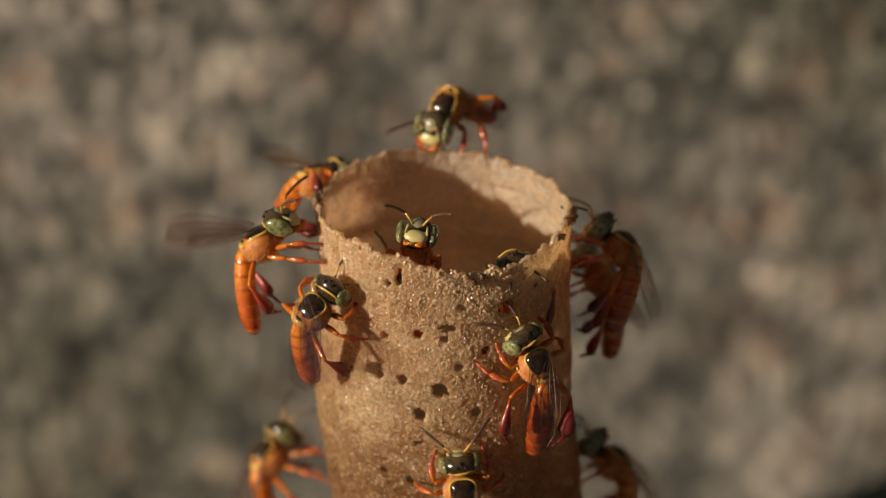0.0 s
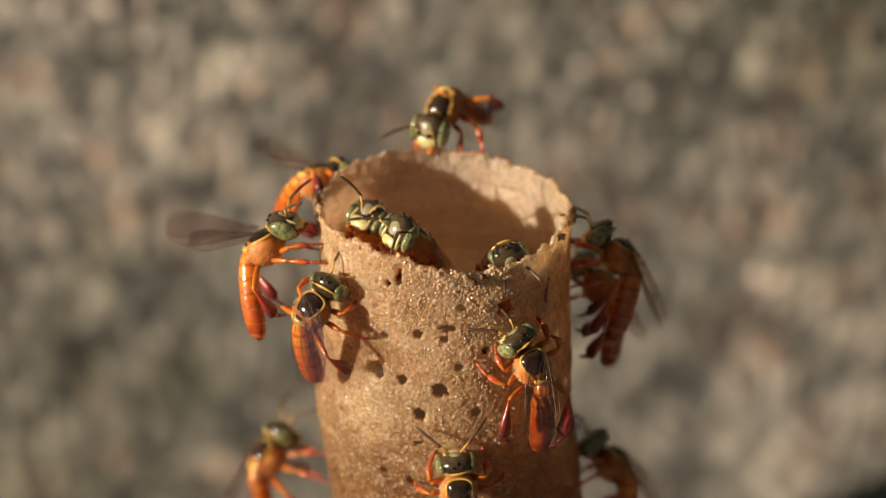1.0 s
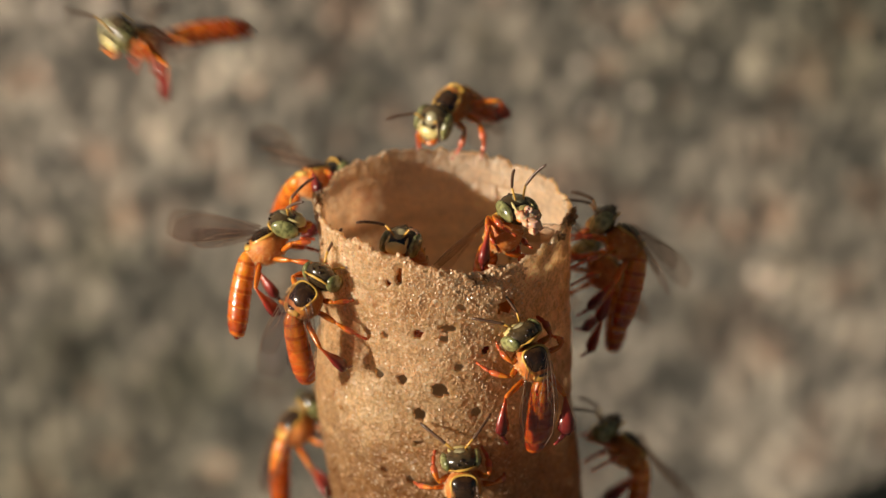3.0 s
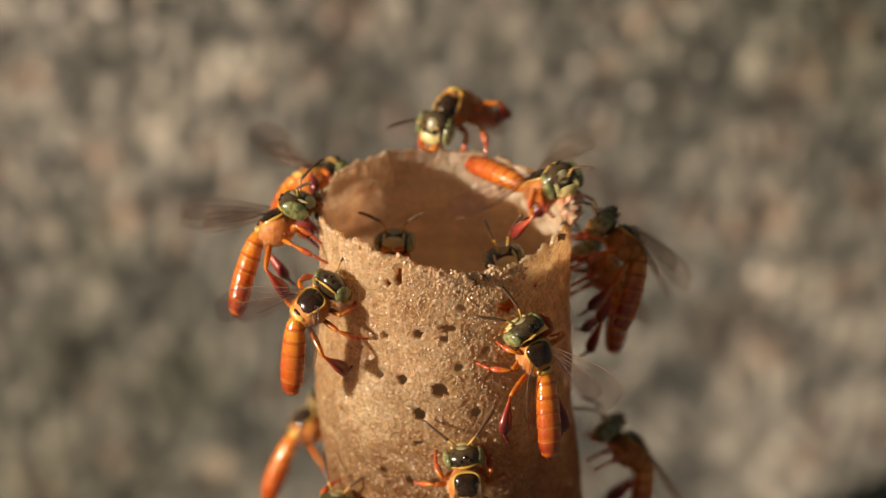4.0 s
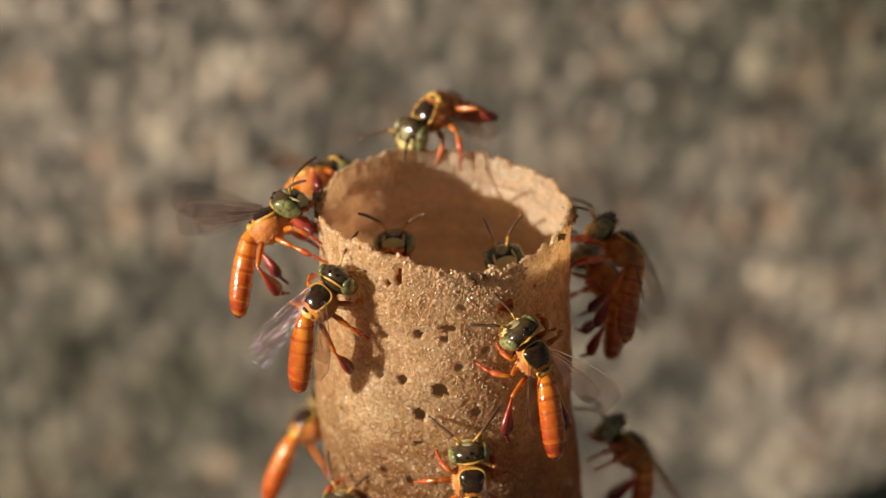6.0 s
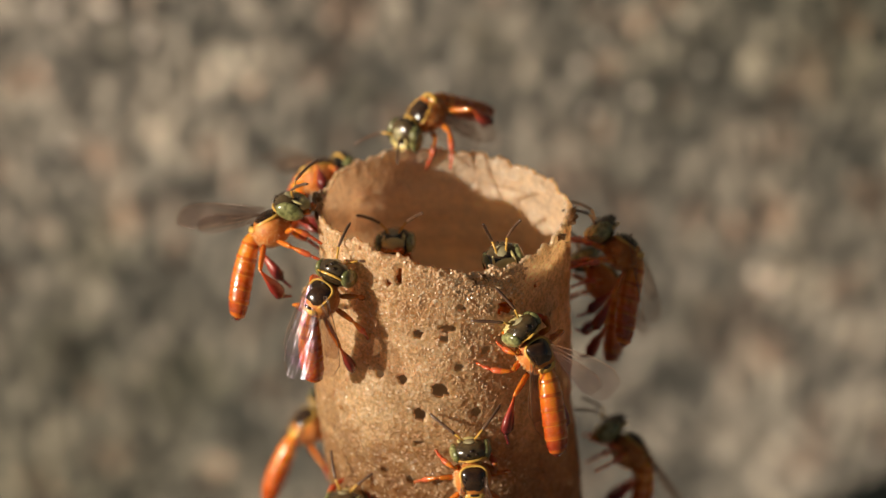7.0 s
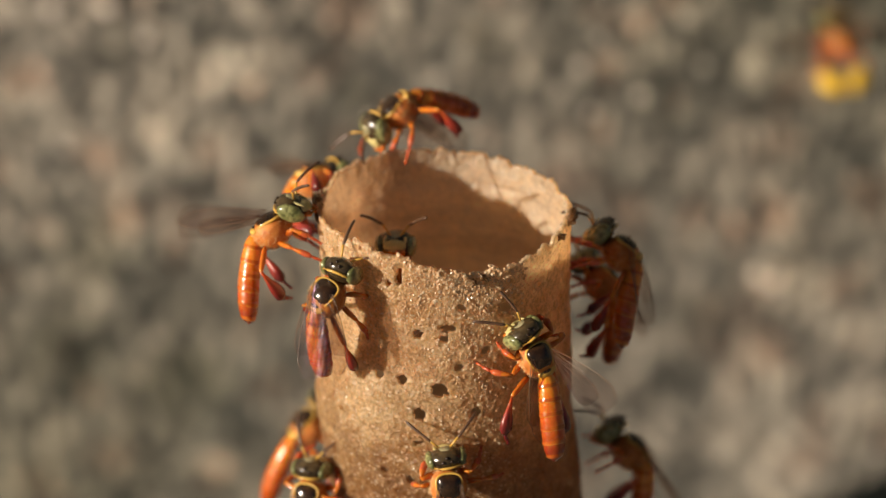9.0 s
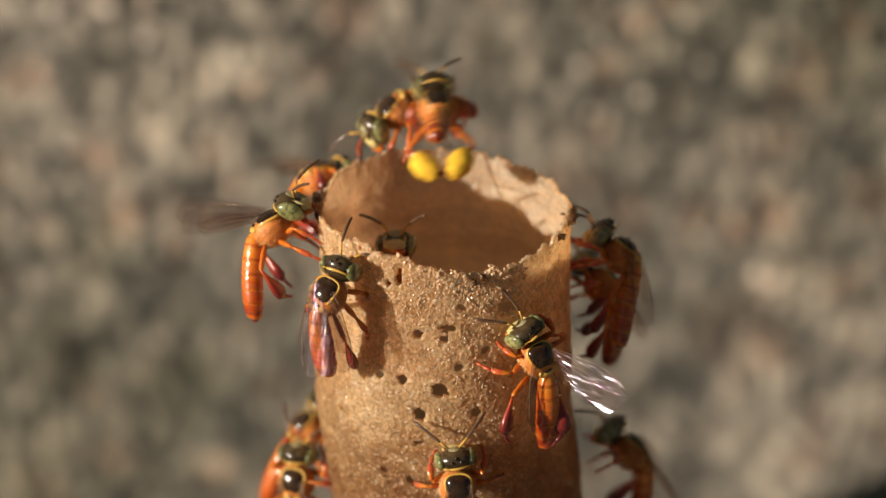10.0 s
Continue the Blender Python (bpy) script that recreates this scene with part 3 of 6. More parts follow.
def bee_meshes():
    k = {}
    v, f = ball((0, -0.02, -0.23), (0.67, 0.70, 0.60), 28, 22, 0.04)
    k["thorax"] = mesh_of("thorax", v, f, [FLANK])
    k["scutum"] = patch_mesh("scutum", BLACK, (0, 0.06, 0.15), (0.455, 0.48, 0.265), 0.165, square=True)
    k["band"] = band_mesh()
    v, f, q = joined((0, ball((0, -0.53, 0.10), (0.37, 0.19, 0.13), 20, 12)), (1, ball((0, -0.50, 0.16), (0.20, 0.085, 0.10), 20, 12)))
    k["scutellum"] = mesh_of("scutellum", v, f, [YELLOW, BLACK], q)
    k["fuzz"] = fuzz_mesh("down", DOWN, (0, -0.02, -0.23), (0.67, 0.70, 0.60), 620, 0.13, 3)
    k["abdomen"] = abdomen_mesh()
    v, f = ball((0, 0.30, -0.10), (0.575, 0.37, 0.55), 28, 20, 0.03)
    k["head"] = mesh_of("head", v, f, [HEAD])
    for side in (-1, 1):
        v, f = ball((side * 0.455, 0.30, -0.12), (0.168, 0.29, 0.445), 24, 20, 0, 0, (12, 0, side * -8))
        k["eye", side] = mesh_of("eye", v, f, [EYE_GREEN])
        v, f = ball((side * 0.285, 0.585, -0.10), (0.045, 0.05, 0.33), 10, 12, 0, 0, (14, side * -8, 0))
        k["stripe", side] = mesh_of("face_stripe", v, f, [PALE])
        v, f = limb([(side * 0.24, 0.42, -0.52), (side * 0.26, 0.52, -0.66), (side * 0.12, 0.60, -0.74), (0, 0.6, -0.76)], [0.09, 0.10, 0.08, 0.03], 8)
        k["mandible", side] = mesh_of("mandible", v, f, [ORANGE])
    v, f = ball((0, 0.53, -0.02), (0.27, 0.155, 0.30), 20, 14)
    k["brow"] = mesh_of("brow", v, f, [BRONZE])
    v, f = limb([(-0.50, 0.10, 0.06), (-0.36, 0.07, 0.26), (-0.17, 0.05, 0.37), (0, 0.045, 0.40), (0.17, 0.05, 0.37), (0.36, 0.07, 0.26), (0.50, 0.10, 0.06)], [0.02, 0.035, 0.04, 0.04, 0.04, 0.035, 0.02], 8)
    k["nape"] = mesh_of("nape_line", v, f, [YELLOW])
    v, f = ball((0, 0.55, -0.40), (0.35, 0.16, 0.23), 20, 12)
    k["clypeus"] = mesh_of("clypeus", v, f, [PALE])
    v, f = ball((0, 0, 0), (0.055, 0.055, 0.05), 10, 8)
    k["ocellus"] = mesh_of("ocellus", v, f, [BLACK])
    k["antenna"] = antenna_mesh()
    k["legs"] = leg_meshes()
    for side in (-1, 1):
        k["forewing", side] = wing_meshes(3.05, 1.18, -side)
        k["hindwing", side] = wing_meshes(2.1, 0.75, -side)
    v, f = ball((0, 0, 0), (0.42, 0.60, 0.42), 22, 16, 0.15, 2.0)
    k["pollen"] = mesh_of("pollen_load", v, f, [POLLEN])
    lumps = ((0, 0, 0, 0.26), (0.22, 0.05, 0.14, 0.19), (-0.20, 0.08, 0.10, 0.17), (0.10, 0.12, -0.24, 0.20), (-0.12, -0.02, -0.22, 0.16), (0.26, 0.10, -0.12, 0.15), (0.02, 0.18, 0.24, 0.14), (0.16, 0.02, -0.42, 0.13))
    v, f, q = joined(*[(0, ball((x, y, z), (w, w * 0.85, w * 1.1), 14, 10, 0.55, x * 40 + z * 17)) for x, y, z, w in lumps])
    k["resin"] = mesh_of("resin_lump", v, f, [RESIN], q)
    return k


K = bee_meshes()
MOVES = []


def basis(place, forward, up):
    """A pose with +y along forward and +z as near up as it can be; place in mm."""
    y = Vector(forward).normalized()
    z = Vector(up)
    z = (z - y * z.dot(y)).normalized()
    x = y.cross(z)
    m = Matrix((x, y, z)).transposed().to_4x4()
    m.translation = Vector(place) * MM
    return m


def on_tube(p, inside):
    """The nearest place on the tube to p (metres)."""
    d = max(0.15, (RIM_Z - p.z) / MM)
    c = Vector((tube_centre(d) * MM, 0, 0))
    a = p - c
    r = (tube_radius(d) - (0.27 if inside else -0.02)) * MM
    flat = Vector((a.x, a.y, 0)).normalized() * r
    return Vector((c.x + flat.x, flat.y, min(p.z, RIM_Z - 0.15 * MM)))


def leg_chain(root, foot, a, b, c, pole):
    """Poses of thigh, shin and foot from root to foot (mm, in the bee's space)."""
    root, foot = Vector(root), Vector(foot)
    way = foot - root
    lower = (b + c) * 0.96
    dist = max(0.35, min(way.length, (a + lower) * 0.985))
    way.normalize()
    q = (a * a + dist * dist - lower * lower) / (2 * dist)
    up = Vector(pole) - way * Vector(pole).dot(way)
    knee = root + way * q + up.normalized() * math.sqrt(max(0.0, a * a - q * q))
    end = root + way * dist
    out = (end - knee).normalized()
    ankle = knee + (out + up.normalized() * 0.22).normalized() * b
    toe = end - ankle
    thigh = basis(root, knee - root, pole)
    shin = basis(knee, ankle - knee, pole)
    tip = basis(ankle, toe, pole)
    inv = thigh.inverted()
    return thigh, inv @ shin, inv @ tip


STANCE = {"front": (0.72, 1.45, -0.9), "middle": (1.60, 0.12, -0.9), "hind": (1.35, -2.15, -0.75)}
DANGLE = {"front": (0.50, 0.20, -1.25), "middle": (0.60, -0.10, -1.6), "hind": (0.50, -0.55, -2.4)}
TUCK = {"front": (0.34, 0.05, -0.66), "middle": (0.42, -0.70, -0.68), "hind": (0.45, -1.25, -0.65)}
TRAIL = {"front": (0.50, 0.20, -1.15), "middle": (0.62, -0.50, -1.1), "hind": (0.42, -2.85, -0.5)}
POLE = {"front": (0.9, 0.5, 0.30), "middle": (1.0, 0.1, 0.30), "hind": (0.9, -0.4, 0.25)}


FOLD = {"front": (1.0, -0.5, 0.05), "middle": (1.0, -0.6, 0.1), "hind": (0.6, -0.3, -0.5)}
UNDER = {"front": (0.9, -0.3, -0.2), "middle": (0.6, -0.4, -0.6), "hind": (0.2, -0.5, -0.8)}


def hinge(side, spread, lift, fore=True, back=(0, -1, 0), twist=0):
    """Pose of a wing: spread from lying back along the body to straight out, lift above the back, twist about its length."""
    s, l, w = radians(spread), radians(lift), radians(twist)
    back = Vector(back).normalized()
    out = back.cross(Vector((0, 0, 1))).normalized() * -1
    if out.x < 0:
        out = -out
    up = out.cross(-back)
    way = out * (side * math.sin(s) * math.cos(l)) + back * (math.cos(s) * math.cos(l)) + up * math.sin(l)
    flat = up * math.cos(w) - out * (side * (0.15 + math.sin(w))) + Vector((0, 0.35 * math.sin(s), 0))
    return basis((side * 0.40, 0.16 if fore else -0.12, 0.40 if fore else 0.33), way, flat)


def between(rows, t):
    """The direction at t seconds in rows of (seconds, direction)."""
    at = [q[0] for q in rows]
    return Vector([float(np.interp(t, at, [q[1][k] for q in rows])) for k in range(3)])


def bee(label, body, tail, face=((0, 0, 0, 0),), wings=((0, 3, 6, 3, 7),), flap=(), hold="planted", inside=False, dangling=(), feelers=((40, 25), (40, 25)), load="", trail=0.85, twist=0, held=None, reach=None):
    """One bee. body: (t, place mm, forward, back); tail: (t, direction of the abdomen in the bee's space);
    face: (t, nod, turn, lean) of the head; wings: (t, spread and lift of the left, of the right); flap: spans of beating; trail: how far the wings follow the abdomen;
    reach: where single feet stand, in the bee's space; held: for a side, rows of (t, way, face) of a wing held out;
    hold: feet planted on the tube, tucked, or riding along; dangling: legs that hang free."""
    root = new("stingless_bee")
    tagged(root, label, "bee", "stingless bees at the nest entrance")
    poses = [(t, basis(p, f, u)) for t, p, f, u in body]
    root.matrix_basis = poses[0][1]
    MOVES.append((root, poses if len(poses) > 1 else [(0.0, poses[0][1]), (10.0, poses[0][1])]))
    thorax = put("thorax", K["thorax"], root)
    thorax.scale = (0.90, 0.92, 0.95)
    put("scutum", K["scutum"], thorax, label="glossy black plate")
    put("yellow_band", K["band"], thorax)
    put("scutellum", K["scutellum"], thorax)
    put("down", K["fuzz"], thorax)
    rows = [(t, basis((0, -0.56, -0.04), -Vector(d), (0, 0, 1) if abs(d[2]) < 0.9 else (0, 1, 0.2))) for t, d in tail]
    abdomen = put("abdomen", K["abdomen"], root, rows[0][1], "glossy amber banded abdomen")
    if len(rows) > 1:
        MOVES.append((abdomen, rows))
    rows = [(t, pose(0, 0.65 * MM, 0.05 * MM, nod, lean, turn)) for t, nod, turn, lean in face]
    head = put("head", K["head"], root, rows[0][1], "black head with green eyes")
    head.scale = (1.1, 1.06, 1.06)
    if len(rows) > 1:
        MOVES.append((head, rows))
    for side in (-1, 1):
        put("eye", K["eye", side], head, label="speckled green eye")
        put("face_stripe", K["stripe", side], head)
        put("mandible", K["mandible", side], head)
        out, up = feelers[0 if side < 0 else 1]
        put("antenna", K["antenna"], head, pose(side * 0.13 * MM, 0.62 * MM, -0.05 * MM, up, 0, -side * out), "dark antenna with yellow base")
    put("brow", K["brow"], head)
    put("nape_line", K["nape"], head)
    put("clypeus", K["clypeus"], head)
    for x, y, z in ((0, 0.36, 0.445), (-0.13, 0.24, 0.445), (0.13, 0.24, 0.445)):
        put("ocellus", K["ocellus"], head, pose(x * MM, y * MM, z * MM))
    if load == "resin":
        put("resin_lump", K["resin"], head, pose(0.08 * MM, 0.70 * MM, -0.86 * MM), "pale pink resin lump")
    for kind, (hip, a, b, c) in LEGS.items():
        for side in (-1, 1):
            flip = lambda p: (p[0] * side, p[1], p[2])
            free = hold != "planted" or kind in dangling
            at = TUCK[kind] if hold == "tucked" else DANGLE[kind] if kind in dangling else TRAIL[kind] if hold == "flying" else STANCE[kind]
            foot = poses[0][1] @ (Vector(flip(at)) * MM)
            if reach and (kind, side) in reach:
                foot, free = poses[0][1] @ (Vector(reach[kind, side]) * MM), hold != "planted"
            elif hold not in ("flying", "tucked") and kind not in dangling:
                foot = on_tube(foot, inside)
            rows = []
            for t, m in poses if not free else poses[:1]:
                rows.append((t, leg_chain(flip(hip), (m.inverted() @ foot) / MM, a, b, c, flip({"flying": FOLD, "tucked": UNDER}.get(hold, POLE)[kind]))))
            leg = put("leg", K["legs"][kind][0], root, rows[0][1][0])
            shin = put("tibia", K["legs"][kind][1], leg, rows[0][1][1])
            tip = put("tarsus", K["legs"][kind][2], leg, rows[0][1][2])
            if len(rows) > 1:
                for k, ob in enumerate((leg, shin, tip)):
                    MOVES.append((ob, [(t, r[k]) for t, r in rows]))
            if load == "pollen" and kind == "hind":
                put("pollen_load", K["pollen"], leg, rows[0][1][1] @ pose(0, 0.85 * MM, 0.02 * MM), "bright yellow pollen load")
    for side in (-1, 1):
        for fore in (True, False):
            keys = []
            for t, ls, ll, rs, rl in wings:
                s, l = (ls, ll) if side < 0 else (rs, rl)
                keys.append((t, s + (0 if fore else 8), l - (0 if fore else 4)))
            for t0, t1, s, l, amp in flap:
                n = max(2, round((t1 - t0) * 15))
                keys = [q for q in keys if not t0 <= q[0] <= t1]
                keys += [(t0 + (t1 - t0) * i / n, s + (0 if fore else 8), l + amp * (1 if i % 2 else -1)) for i in range(n + 1)]
            keys.sort()
            rows = [(t, hinge(side, s, l, fore, between(tail, t) * trail + Vector((0, -1, 0)) * (1 - trail), twist)) for t, s, l in keys]
            if held and side in held:
                base = (side * 0.40, 0.16 if fore else -0.12, 0.40 if fore else 0.33)
                rows = [(t, basis(base, Vector(w) + Vector((0, 0 if fore else -0.22, 0)), n)) for t, w, n in held[side]]
            membrane, veins = K["forewing" if fore else "hindwing", side]
            wing = put("wing", membrane, root, rows[0][1], "clear veined wing")
            put("vein_web", veins, wing)
            if len(rows) > 1:
                MOVES.append((wing, rows))
    return root


